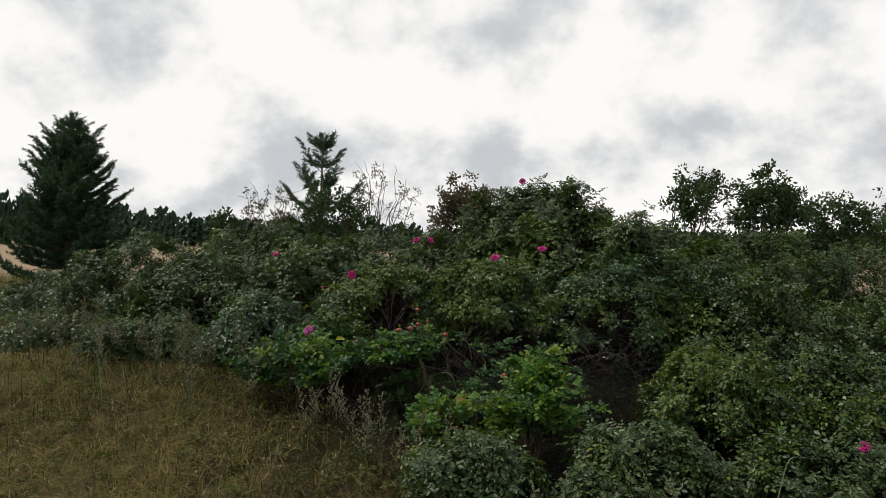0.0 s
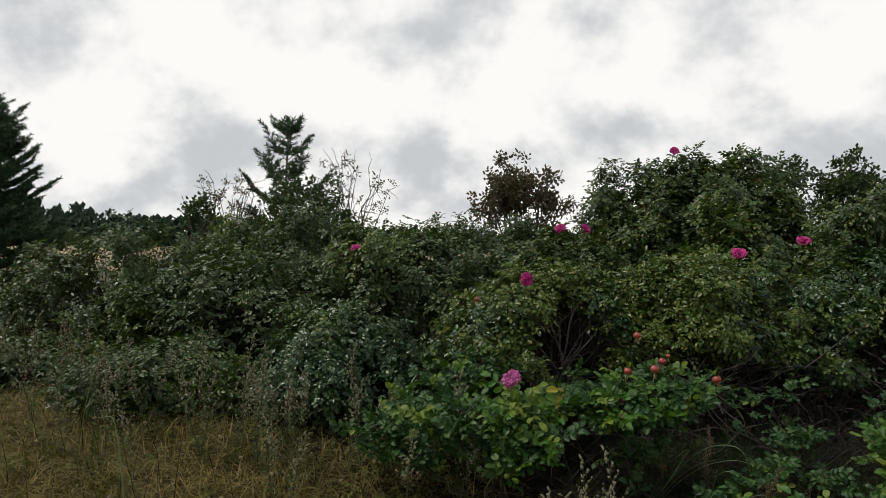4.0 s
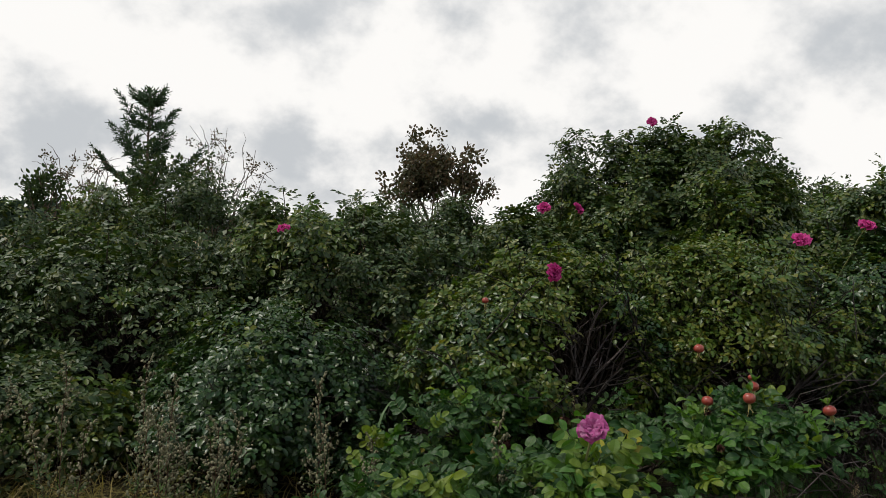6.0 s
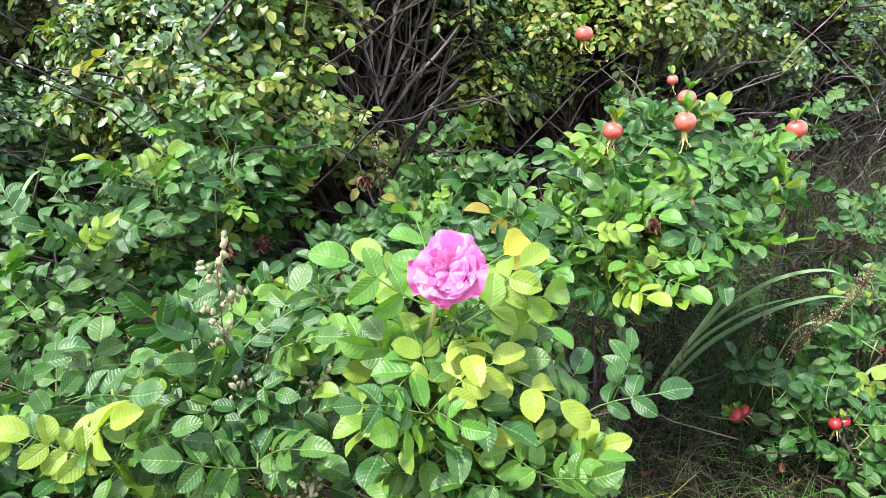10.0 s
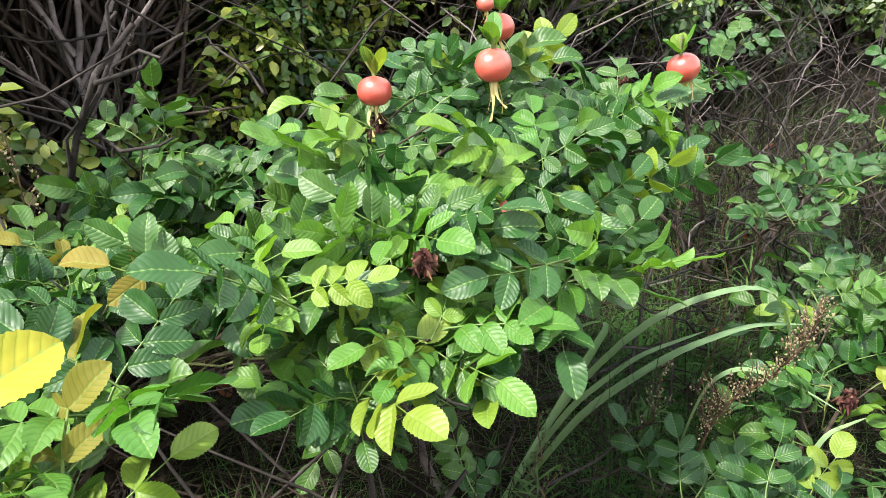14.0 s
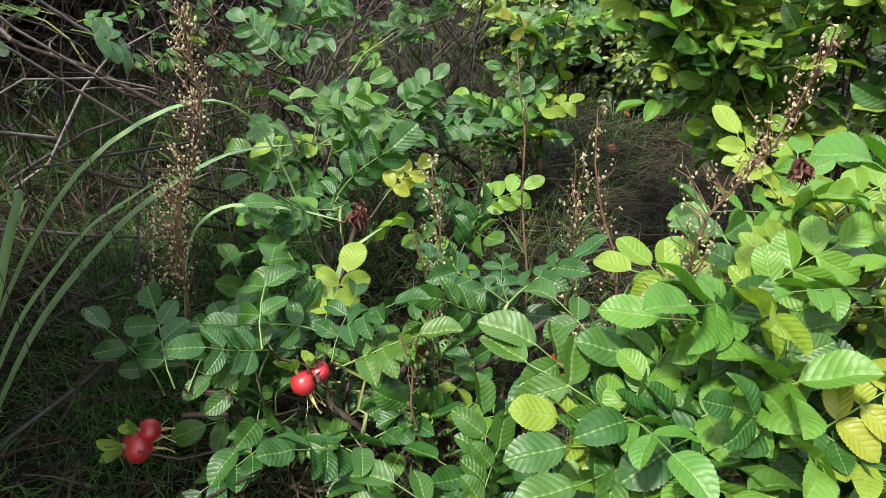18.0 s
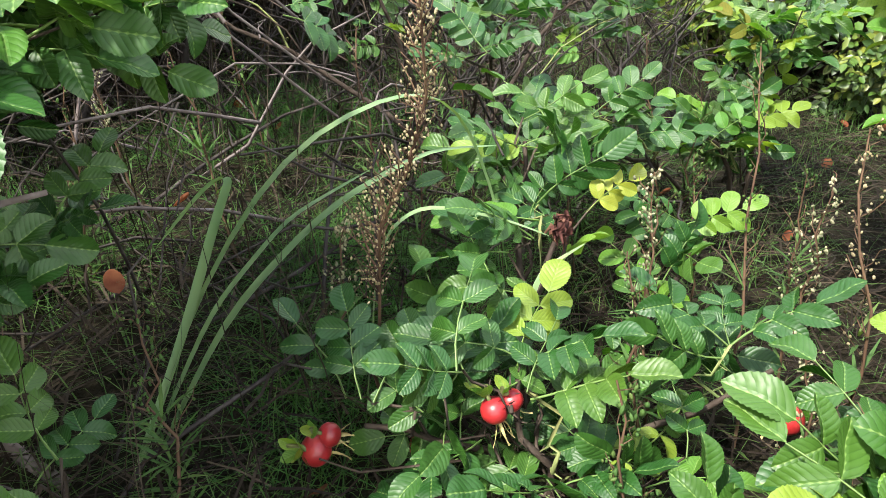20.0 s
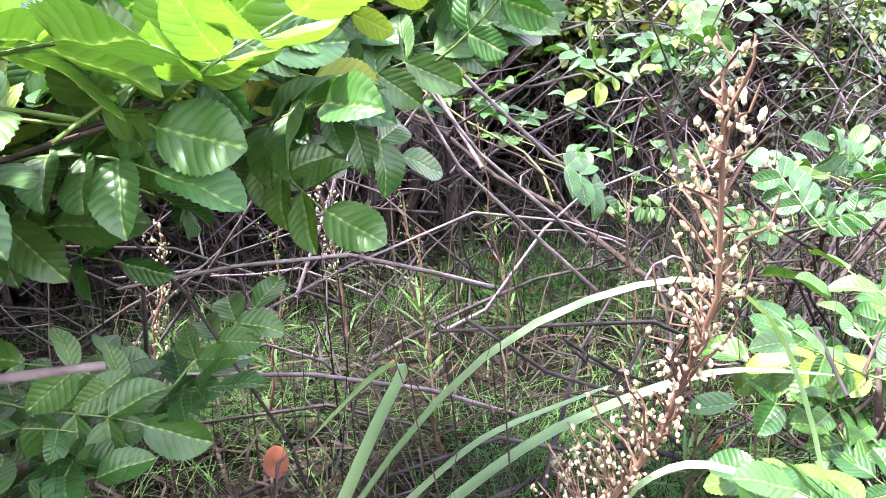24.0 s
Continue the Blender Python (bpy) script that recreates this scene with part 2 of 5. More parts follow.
# straw kept near-black: the shade of the hollow is put into its colour
mat_straw_shaded = material("straw", [(0.0, (0.004, 0.0026, 0.0018)), (0.5, (0.0125, 0.0085, 0.0056)), (1.0, (0.045, 0.035, 0.023))], 4.0, 0.8, 0.7, 0.1)
mat_herb = material("herb_green", [(0.0, (0.0204, 0.051, 0.0136)), (0.6, (0.0408, 0.0816, 0.0204)), (1.0, (0.0816, 0.1088, 0.0306))], 5.0, 0.6, 0.6, 0.25)
mat_fine = material("fine_grass", [(0.0, (0.0155, 0.05425, 0.01162)), (0.6, (0.03488, 0.1008, 0.01937)), (1.0, (0.0775, 0.1317, 0.02712))], 5.0, 0.6, 0.6, 0.25)
mat_blade = material("wide_blade", [(0.3, (0.07762, 0.138, 0.06469)), (0.55, (0.1207, 0.1811, 0.08625)), (0.8, (0.207, 0.2415, 0.1035))], 9.0, 0.45, 0.5, 0.25, by="none")
mat_worm = material("dry_seed_head", [(0.0, (0.1125, 0.08625, 0.045)), (0.5, (0.225, 0.1875, 0.1125)), (1.0, (0.345, 0.315, 0.2175))], 160, 0.9, 0.5, 0.2, bump=0.5, bump_scale=900)
mat_worm_stem = material("dry_stalk", [(0.3, (0.0372, 0.01984, 0.01364)), (0.8, (0.1054, 0.0682, 0.0403))], 20, 0.7, by="none")
mat_bark = material("pine_bark", [(0.3, (0.05, 0.04, 0.03)), (0.7, (0.15, 0.11, 0.08))], 9, 0.9, bump=0.8, bump_scale=20, by="none")
mat_needle = material("pine_needle", [(0.0, (0.020, 0.045, 0.022)), (0.6, (0.040, 0.075, 0.035)), (1.0, (0.075, 0.11, 0.05))], 0.8, 0.6, 0.5, 0.1)
mat_wood_far = material("far_wood", [(0.0, (0.018, 0.035, 0.022)), (0.6, (0.035, 0.060, 0.035)), (1.0, (0.06, 0.085, 0.045))], 0.15, 0.8, 0.5)
mat_brown_leaf = material("brown_leaf", [(0.0, (0.042, 0.0588, 0.028)), (0.5, (0.0728, 0.07, 0.0392)), (1.0, (0.14, 0.091, 0.063))], 3.0, 0.55, 0.6, 0.25, tint=(1.6, 1.2, 0.8, 1))
mat_bush_leaf = material("bush_leaf", [(0.0, (0.025, 0.045, 0.02)), (0.6, (0.042, 0.07, 0.026)), (1.0, (0.09, 0.09, 0.035))], 2.0, 0.5, 0.6, 0.22)
mat_dead_leaf = material("dead_leaf", [(0.3, (0.0726, 0.0198, 0.0099)), (0.7, (0.1188, 0.0462, 0.0198))], 60, 0.8, by="none", through_light=0.2, tint=(1.4, 1, 0.7, 1))
mat_dry_leaf = material("yellow_leaf", [(0.2, (0.09563, 0.1125, 0.01969)), (0.6, (0.1462, 0.1237, 0.0225)), (0.9, (0.1462, 0.07875, 0.0225))], 40, 0.6, by="object", through_light=0.35, veins=True)


def ground_material():
    m = bpy.data.materials.new("ground_soil")
    m.use_nodes = True
    tr = m.node_tree
    ln = tr.links.new
    bs = tr.nodes["Principled BSDF"]
    bs.inputs["Roughness"].default_value = 0.95
    bs.inputs["Specular IOR Level"].default_value = 0.05
    geo = tr.nodes.new("ShaderNodeNewGeometry")

    def ramp(scale, stops, detail=5.0):
        nz = node(tr, "ShaderNodeTexNoise", Scale=scale, Detail=detail, Roughness=0.65)
        ln(geo.outputs["Position"], nz.inputs["Vector"])
        r = tr.nodes.new("ShaderNodeValToRGB")
        els = r.color_ramp.elements
        while len(els) < len(stops):
            els.new(0.5)
        for i, (p, c) in enumerate(stops):
            els[i].position, els[i].color = p, (*c, 1)
        ln(nz.outputs[0], r.inputs[0])
        return r.outputs[0], nz.outputs[0]

    # the shade under the bushes is put into this near-black soil colour
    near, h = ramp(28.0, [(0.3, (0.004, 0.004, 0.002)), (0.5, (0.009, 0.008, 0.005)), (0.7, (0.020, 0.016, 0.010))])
    far, _ = ramp(0.12, [(0.3, (0.20, 0.155, 0.10)), (0.5, (0.27, 0.20, 0.13)), (0.7, (0.16, 0.145, 0.07))], 8.0)
    # turf and soil give way to a dry sandy field away from the bushes
    ln2 = tr.nodes.new("ShaderNodeVectorMath"); ln2.operation = "LENGTH"
    ln(geo.outputs["Position"], ln2.inputs[0])
    mr = tr.nodes.new("ShaderNodeMapRange")
    mr.inputs["From Min"].default_value, mr.inputs["From Max"].default_value = 22.0, 42.0
    ln(ln2.outputs["Value"], mr.inputs["Value"])
    mx = tr.nodes.new("ShaderNodeMix"); mx.data_type = "RGBA"
    # matted turf in the open meadow, soil coloured dark for shade under the bushes
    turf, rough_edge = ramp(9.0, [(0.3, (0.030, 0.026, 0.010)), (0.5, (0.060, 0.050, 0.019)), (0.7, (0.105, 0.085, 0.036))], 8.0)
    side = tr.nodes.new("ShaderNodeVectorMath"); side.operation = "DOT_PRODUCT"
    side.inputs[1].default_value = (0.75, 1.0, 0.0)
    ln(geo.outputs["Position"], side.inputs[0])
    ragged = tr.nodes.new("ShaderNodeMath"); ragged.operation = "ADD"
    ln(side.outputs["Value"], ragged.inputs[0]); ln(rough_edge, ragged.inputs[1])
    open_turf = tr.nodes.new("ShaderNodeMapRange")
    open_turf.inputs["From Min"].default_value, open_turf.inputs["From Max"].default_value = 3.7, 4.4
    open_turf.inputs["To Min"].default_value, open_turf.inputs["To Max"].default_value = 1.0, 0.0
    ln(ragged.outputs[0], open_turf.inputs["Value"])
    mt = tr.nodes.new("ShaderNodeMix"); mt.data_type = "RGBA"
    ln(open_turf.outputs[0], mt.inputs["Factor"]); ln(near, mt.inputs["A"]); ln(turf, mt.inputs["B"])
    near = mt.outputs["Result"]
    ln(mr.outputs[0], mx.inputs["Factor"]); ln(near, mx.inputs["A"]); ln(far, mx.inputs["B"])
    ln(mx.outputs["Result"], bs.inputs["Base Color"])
    bp = tr.nodes.new("ShaderNodeBump")
    bp.inputs["Strength"].default_value, bp.inputs["Distance"].default_value = 0.8, 0.02
    ln(h, bp.inputs["Height"]); ln(bp.outputs[0], bs.inputs["Normal"])
    return m


mat_ground = ground_material()

# ---- mesh helpers ----
rng = np.random.default_rng(7)


class Geo:
    """Collects quads into one mesh."""

    def __init__(self):
        self.v, self.f, self.uv, self.n = [], [], [], 0

    def add(self, v, f, uv=None):
        v = np.asarray(v, dtype=np.float64).reshape(-1, 3)
        self.v.append(v)
        self.f.append(np.asarray(f, dtype=np.int64).reshape(-1, 4) + self.n)
        self.uv.append(np.zeros((len(v), 2)) if uv is None else np.asarray(uv))
        self.n += len(v)
        return self

    def many(self, other, mats):
        """Copies of another Geo at many 4 x 4 poses."""
        v, f, uv = other.arrays()
        mats = np.asarray(mats)
        if not len(mats):
            return self
        k = len(mats)
        w = np.einsum("kij,nj->kni", mats[:, :3, :3], v) + mats[:, None, :3, 3]
        ff = f[None] + (np.arange(k) * len(v))[:, None, None]
        return self.add(w.reshape(-1, 3), ff.reshape(-1, 4), np.tile(uv, (k, 1)))

    def arrays(self):
        return np.concatenate(self.v), np.concatenate(self.f), np.concatenate(self.uv)

    def mesh(self, name, mat, smooth=True, uvs=False):
        v, f, uv = self.arrays()
        me = bpy.data.meshes.new(name)
        me.vertices.add(len(v))
        me.vertices.foreach_set("co", v.astype(np.float32).ravel())
        me.loops.add(f.size)
        me.loops.foreach_set("vertex_index", f.astype(np.int32).ravel())
        me.polygons.add(len(f))
        me.polygons.foreach_set("loop_start", np.arange(0, f.size, 4, dtype=np.int32))
        me.polygons.foreach_set("use_smooth", np.full(len(f), smooth))
        if uvs:
            lay = me.uv_layers.new(name="UVMap")
            lay.data.foreach_set("uv", uv[f.ravel()].astype(np.float32).ravel())
        me.update(calc_edges=True)
        me.validate()
        me.materials.append(mat)
        return me


def part(name, geo, mat, parent, label="", smooth=True, uvs=False):
    me = geo if isinstance(geo, bpy.types.Mesh) else geo.mesh(name, mat, smooth, uvs)
    ob = new(name, me)
    if parent is not None:
        ob.parent = parent
    if label:
        ob["label"] = label
    return ob


def thing(name, label, category, group="", kind="", at=(0, 0, 0)):
    ob = new(name)
    ob.location = at
    return tagged(ob, label, category, group, kind)


def unit(v):
    v = np.asarray(v, dtype=float)
    return v / max(1e-9, np.linalg.norm(v))


def basis(y, roll=0.0, hint=(0, 0, 1)):
    """A 3 x 3 frame whose second column is y; the third leans towards hint."""
    y = unit(y)
    h = np.asarray(hint, dtype=float)
    x = np.cross(y, h)
    if np.linalg.norm(x) < 1e-3:
        x = np.cross(y, (0, 1, 0.1))
    x = unit(x)
    z = np.cross(x, y)
    c, s = math.cos(roll), math.sin(roll)
    return np.stack([c * x + s * z, y, c * z - s * x], axis=1)


def place(r, p, s=1.0):
    m = np.eye(4)
    m[:3, :3] = r * s
    m[:3, 3] = p
    return m


def tube(geo, pts, radii, sides=5):
    pts = np.asarray(pts, dtype=float)
    n = len(pts)
    tan = np.gradient(pts, axis=0)
    ring = []
    ref = np.array([0.3, 0.2, 1.0]) if abs(unit(pts[-1] - pts[0])[2]) < 0.9 else np.array([1.0, 0.2, 0.1])
    a = np.arange(sides) * 2 * math.pi / sides
    for i in range(n):
        t = unit(tan[i])
        u = unit(np.cross(t, ref))
        w = np.cross(t, u)
        ring.append(pts[i] + radii[i] * (np.cos(a)[:, None] * u + np.sin(a)[:, None] * w))
    f = []
    for i in range(n - 1):
        for j in range(sides):
            k = (j + 1) % sides
            f.append((i * sides + j, i * sides + k, (i + 1) * sides + k, (i + 1) * sides + j))
    geo.add(np.concatenate(ring), f)


def bend(a, b, n=5, sag=0.0, wobble=0.0, g=rng):
    """Points from a to b along a bowed, slightly uneven line."""
    a, b = np.asarray(a, float), np.asarray(b, float)
    s = np.linspace(0, 1, n)[:, None]
    p = a + (b - a) * s
    p[:, 2] += sag * np.sin(s[:, 0] * math.pi)
    if wobble:
        q = g.normal(0, wobble, (n, 3))
        q[0] = q[-1] = 0
        p += q
    return p


def strip(geo, pts, widths, side, fold=0.0):
    """A ribbon along pts; fold > 0 makes it a keeled blade of two halves."""
    pts = np.asarray(pts, float)
    side = unit(side)
    w = np.asarray(widths)[:, None]
    n = len(pts)
    if fold:
        tan = np.gradient(pts, axis=0)
        up = np.array([unit(np.cross(side, t)) for t in tan])
        v = np.concatenate([pts - side * w + up * w * fold, pts, pts + side * w + up * w * fold])
        f = [(i, i + 1, n + i + 1, n + i) for i in range(n - 1)] + [(n + i, n + i + 1, 2 * n + i + 1, 2 * n + i) for i in range(n - 1)]
    else:
        v = np.concatenate([pts - side * w, pts + side * w])
        f = [(i, i + 1, n + i + 1, n + i) for i in range(n - 1)]
    geo.add(v, f)


def lathe(geo, prof, sides=10, squash=(1, 1)):
    """A body of revolution round z from (radius, height) pairs."""
    a = np.arange(sides) * 2 * math.pi / sides
    v = [np.stack([r * np.cos(a) * squash[0], r * np.sin(a) * squash[1], np.full(sides, z)], 1) for r, z in prof]
    f = [(i * sides + j, i * sides + (j + 1) % sides, (i + 1) * sides + (j + 1) % sides, (i + 1) * sides + j)
         for i in range(len(prof) - 1) for j in range(sides)]
    geo.add(np.concatenate(v), f)


# ---- rose foliage ----
def leaflet(geo, base, r, length, width, fine, g, curl=0.0):
    """One folded oval leaflet from base along r's second column."""
    if fine == "far":
        out = np.array([(0, 0, 0), (-.5, .5, .2), (0, 1, -.05), (.5, .5, .2)], float)
        v = np.stack([out[:, 0] * width, out[:, 1] * length, out[:, 2] * width + curl * length * out[:, 1] ** 2], 1)
        geo.add(v @ r.T + base, [(0, 3, 2, 1)])
        return
    if not fine:
        out = np.array([(0, 0, 0), (-.5, .32, .16), (-.42, .72, .12), (0, 1, -.05), (.42, .72, .12), (.5, .32, .16)], float)
        v = np.stack([out[:, 0] * width, out[:, 1] * length, out[:, 2] * width + curl * length * out[:, 1] ** 2], 1)
        geo.add(v @ r.T + base, [(0, 3, 2, 1), (0, 5, 4, 3)])
        return
    if fine == "mid":
        out = np.array([(0, 0, 0), (-.48, .30, .15), (-.45, .70, .12), (0, 1, -.04), (.45, .70, .12), (.48, .30, .15), (0, .34, -.02), (0, .68, 0)], float)
        v = np.stack([out[:, 0] * width, out[:, 1] * length, out[:, 2] * width + curl * length * out[:, 1] ** 2], 1)
        geo.add(v @ r.T + base, [(6, 2, 1, 0), (6, 7, 3, 2), (0, 5, 4, 6), (6, 4, 3, 7)])
        return
    st = np.linspace(0, 1, 27)
    hw = np.interp(st, [0.0, .09, .21, .35, .50, .65, .79, .91, 1.0], [.02, .27, .42, .50, .53, .51, .43, .27, .02])
    n = len(st)
    saw = np.where(np.arange(n) % 2 == 0, 1.04, 0.965)
    saw[0] = saw[-1] = 1
    dip = g.uniform(0.20, 0.62)
    zc = curl * length * st ** 2 + 0.02 * length * np.sin(st * 9 + g.uniform(0, 6))
    rows, uv = [], []
    for k in (-1.0, -0.55, 0.0, 0.55, 1.0):
        x = k * hw * width * (saw if abs(k) == 1 else 1)
        z = zc + (dip * abs(k) - 0.22 * k * k * dip) * hw * width * 1.6 - (0.10 * width * hw if abs(k) == 1 else 0)
        y = st * length + (0.012 * length if abs(k) == 1 else 0) * saw
        rows.append(np.stack([x, y, z], 1))
        uv.append(np.stack([np.full(n, k) * hw * 0.9, st], 1))
    f = [(c * n + i, (c + 1) * n + i, (c + 1) * n + i + 1, c * n + i + 1) for c in range(4) for i in range(n - 1)]
    geo.add(np.concatenate(rows) @ r.T + base, f, np.concatenate(uv))


def compound_leaf(fine, seed, pairs=3, size=1.0):
    """A pinnate leaf of pairs of leaflets and one at the end, along +y, its top side towards +z."""
    g = np.random.default_rng(seed)
    geo = Geo()
    length = 0.085 * size
    droop = g.uniform(0.1, 0.45)
    s = np.linspace(0, 1, 5)
    spine = np.stack([0.006 * size * np.sin(s * 3 + g.uniform(0, 6)), s * length, -droop * length * s ** 2 * 0.6], 1)
    if fine is True:
        tube(geo, spine, np.linspace(0.0013, 0.0007, 5) * size, 3)
    for i in range(pairs + 1):
        u = 0.36 + 0.64 * i / pairs
        at = np.array([np.interp(u, s, spine[:, c]) for c in range(3)])
        slope = -1.2 * droop * u
        for side in ((-1, 1) if i < pairs else (0,)):
            ang = side * g.uniform(0.92, 1.18)
            d = np.array([math.sin(ang), math.cos(ang), slope * math.cos(ang) + g.uniform(-0.22, 0.14)])
            r = basis(d, g.uniform(-0.3, 0.3))
            ln_ = size * (0.040 if side == 0 else 0.028 + 0.008 * u) * g.uniform(0.90, 1.10)
            leaflet(geo, at, r, ln_, ln_ * g.uniform(0.54, 0.66), fine, g, g.uniform(-0.42, 0.04))
    return geo


def sprig(seed, leaves=6, grade=False):
    """The leafy end of a shoot, along +z."""
    g = np.random.default_rng(seed)
    geo = Geo()
    for i in range(leaves):
        a = i * 2.4 + g.uniform(-0.4, 0.4)
        tilt = g.uniform(-0.6, 0.6) + 0.5 * (i / leaves)
        d = (math.cos(a), math.sin(a), tilt)
        r = basis(d, g.uniform(-0.3, 0.3))
        leaf = compound_leaf(grade, seed * 31 + i, int(g.integers(2, 4)), g.uniform(0.75, 1.1))
        geo.many(leaf, [place(r, (0, 0, -0.09 + 0.10 * i / leaves))])
    return geo


SPRIGS = [sprig(100 + i) for i in range(7)]
SPRIGS_FAR = [sprig(140 + i, 6, "far") for i in range(7)]
SPRIGS_MID = [sprig(120 + i, 6, "mid") for i in range(7)]
LEAVES = [compound_leaf(True, 40 + i, 3 if i % 3 else 2) for i in range(9)]
LEAF_MESH = [g_.mesh("leaf", mat_leaf, True, True) for g_ in LEAVES]
LEAF_LIME = [g_.mesh("leaf_lime", mat_leaf_lime, True, True) for g_ in LEAVES]
LEAF_YELLOW = [compound_leaf(True, 60 + i, 1 + (i > 1)).mesh("leaf_yellow", mat_dry_leaf, True, True) for i in range(3)]


def gz(x, y):
    """Height of the ground: a low bank under the bushes, level field beyond."""
    h = np.interp(y, [-6, 1, 3, 4.25, 4.55, 4.8, 5.3, 7, 10, 15], [0, .05, .24, .41, .48, .555, .62, .60, .30, 0.0])
    k = np.interp(np.abs(x), [3, 12], [1, 0.0])
    return h * k + 0.03 * np.sin(1.7 * x + 0.4) * np.sin(1.3 * y) * np.interp(np.hypot(x, y), [15, 30], [1, 0])


def sprig_mats(pts, dirs, size, g):
    out = []
    for p, d in zip(pts, dirs):
        y = basis(d, g.uniform(0, 6.28))
        r = np.stack([y[:, 0], -y[:, 2], y[:, 1]], 1)
        out.append(place(r, p, size * g.uniform(0.8, 1.25)))
    return np.array(out)


OPENINGS = [((-0.68, 5.20, 0.99), (0.20, 0.42, 0.17)), ((0.10, 5.05, 0.85), (0.25, 0.35, 0.14))]


def in_opening(p):
    """Whether p lies in one of the bare hollows under the crowns."""
    return any(sum(((p[i] - c[i]) / r[i]) ** 2 for i in range(3)) < 1 for c, r in OPENINGS)


def dome_points(cx, cy, rx, ry, top, count, g, low=0.08, shell=(0.80, 1.0), lump=0.16):
    """Places and outward ways over an uneven mound: most in rounded tufts with gaps between, the rest strewn."""
    base = float(gz(cx, cy))
    h = top - base
    off = g.uniform(-50, 50, 3)

    def spot():
        while True:
            d = unit(g.normal(size=3))
            d[2] = abs(d[2])
            if d[2] < (low if low > 0.3 else low * g.uniform(0, 1.6)):
                continue
            n = noise.noise(Vector(d * 2.3 + off)) + 0.5 * noise.noise(Vector(d * 5.5 + off))
            k = (1 + lump * n) * g.uniform(*shell)
            p = np.array([cx + d[0] * rx * k, cy + d[1] * ry * k, base + d[2] ** 0.75 * h * k])
            if p[2] > gz(p[0], p[1]) + 0.05:
                return p, unit((d[0] / rx, d[1] / ry, d[2] / h * 0.8))

    pts, dirs = [], []
    while len(pts) < count:
        p, out = spot()
        if g.random() < 0.82:
            p = p - out * abs(g.normal(0, 0.10))
            if in_opening(p):
                continue
            pts.append(p)
            dirs.append(unit(0.55 * out + np.array([0, 0, 0.85]) + g.normal(0, 0.3, 3)))
            continue
        size = g.uniform(0.08, 0.15)
        for _ in range(int(g.integers(8, 16))):
            e = unit(g.normal(size=3) + 0.9 * out + (0, 0, 0.5))
            q = p + e * size * g.uniform(0.55, 1.0) * (1, 1, 0.8) - out * size * 0.6
            if q[2] > gz(q[0], q[1]) + 0.05 and not in_opening(q):
                pts.append(q)
                dirs.append(unit(0.7 * e + 0.25 * out + np.array([0, 0, 0.6]) + g.normal(0, 0.2, 3)))
    return np.array(pts[:count]), np.array(dirs[:count])


def canes(geo, cx, cy, rx, ry, tips, g, thick=0.007, each=1, sides=4):
    """Stems that rise from the root and part towards the tips."""
    for p in tips[::each]:
        a = g.uniform(0, 6.28)
        q = g.uniform(0, 0.45)
        b = np.array([cx + math.cos(a) * rx * q, cy + math.sin(a) * ry * q, 0])
        b[2] = gz(b[0], b[1]) - 0.02
        pts = bend(b, p, 6, 0.10 * np.linalg.norm(p - b), 0.02, g)
        tube(geo, pts, np.linspace(thick * g.uniform(0.6, 1.1), 0.0018, 6), sides)


def rose_bush(cx, cy, rx, ry, top, count, seed, label, size=1.0, lime=0.0, low=0.08, each=5):
    """A far or middle-distance bush: its canes, and leaves too many to count."""
    g = np.random.default_rng(seed)
    ob = thing("rose_bush", label, "bush", "wild rose bushes")
    pts, dirs = dome_points(cx, cy, rx, ry, top, count, g, low)
    mats = sprig_mats(pts, dirs, size, g)
    kinds = g.integers(0, len(SPRIGS), count)
    near = 4.4 < cy < 5.7 and -1.9 < cx < 1.2
    sprays = SPRIGS_MID if near else SPRIGS if cy < 6.7 and -2.7 < cx < 1.5 else SPRIGS_FAR
    # patches of a mound turn yellow together
    patch = np.array([noise.noise(Vector(p * 1.8 + seed)) for p in pts]) * 0.8 + g.normal(0, 0.15, count) < (lime - 0.5)
    for yes, mat, nm in ((False, mat_leaf_mid if near else mat_leaf_far, "foliage"), (True, mat_leaf_mid_lime, "yellowing_foliage")):
        geo = Geo()
        for k in range(len(SPRIGS)):
            sel = (kinds == k) & (patch == yes)
            if sel.any():
                geo.many(sprays[k], mats[sel])
        if geo.n:
            tagged(part(nm, geo, mat, ob), kind="stuff")
    for k in range(9):
        st = Geo()
        canes(st, cx, cy, rx, ry, pts[k * 7:k * 7 + 1], g, 0.010, 1, 5)
        part("cane", st, mat_stem, ob)
    st = Geo()
    canes(st, cx, cy, rx, ry, pts[70:], g, 0.007, each)
    tagged(part("twig_thicket", st, mat_stem, ob), kind="stuff")
    return ob


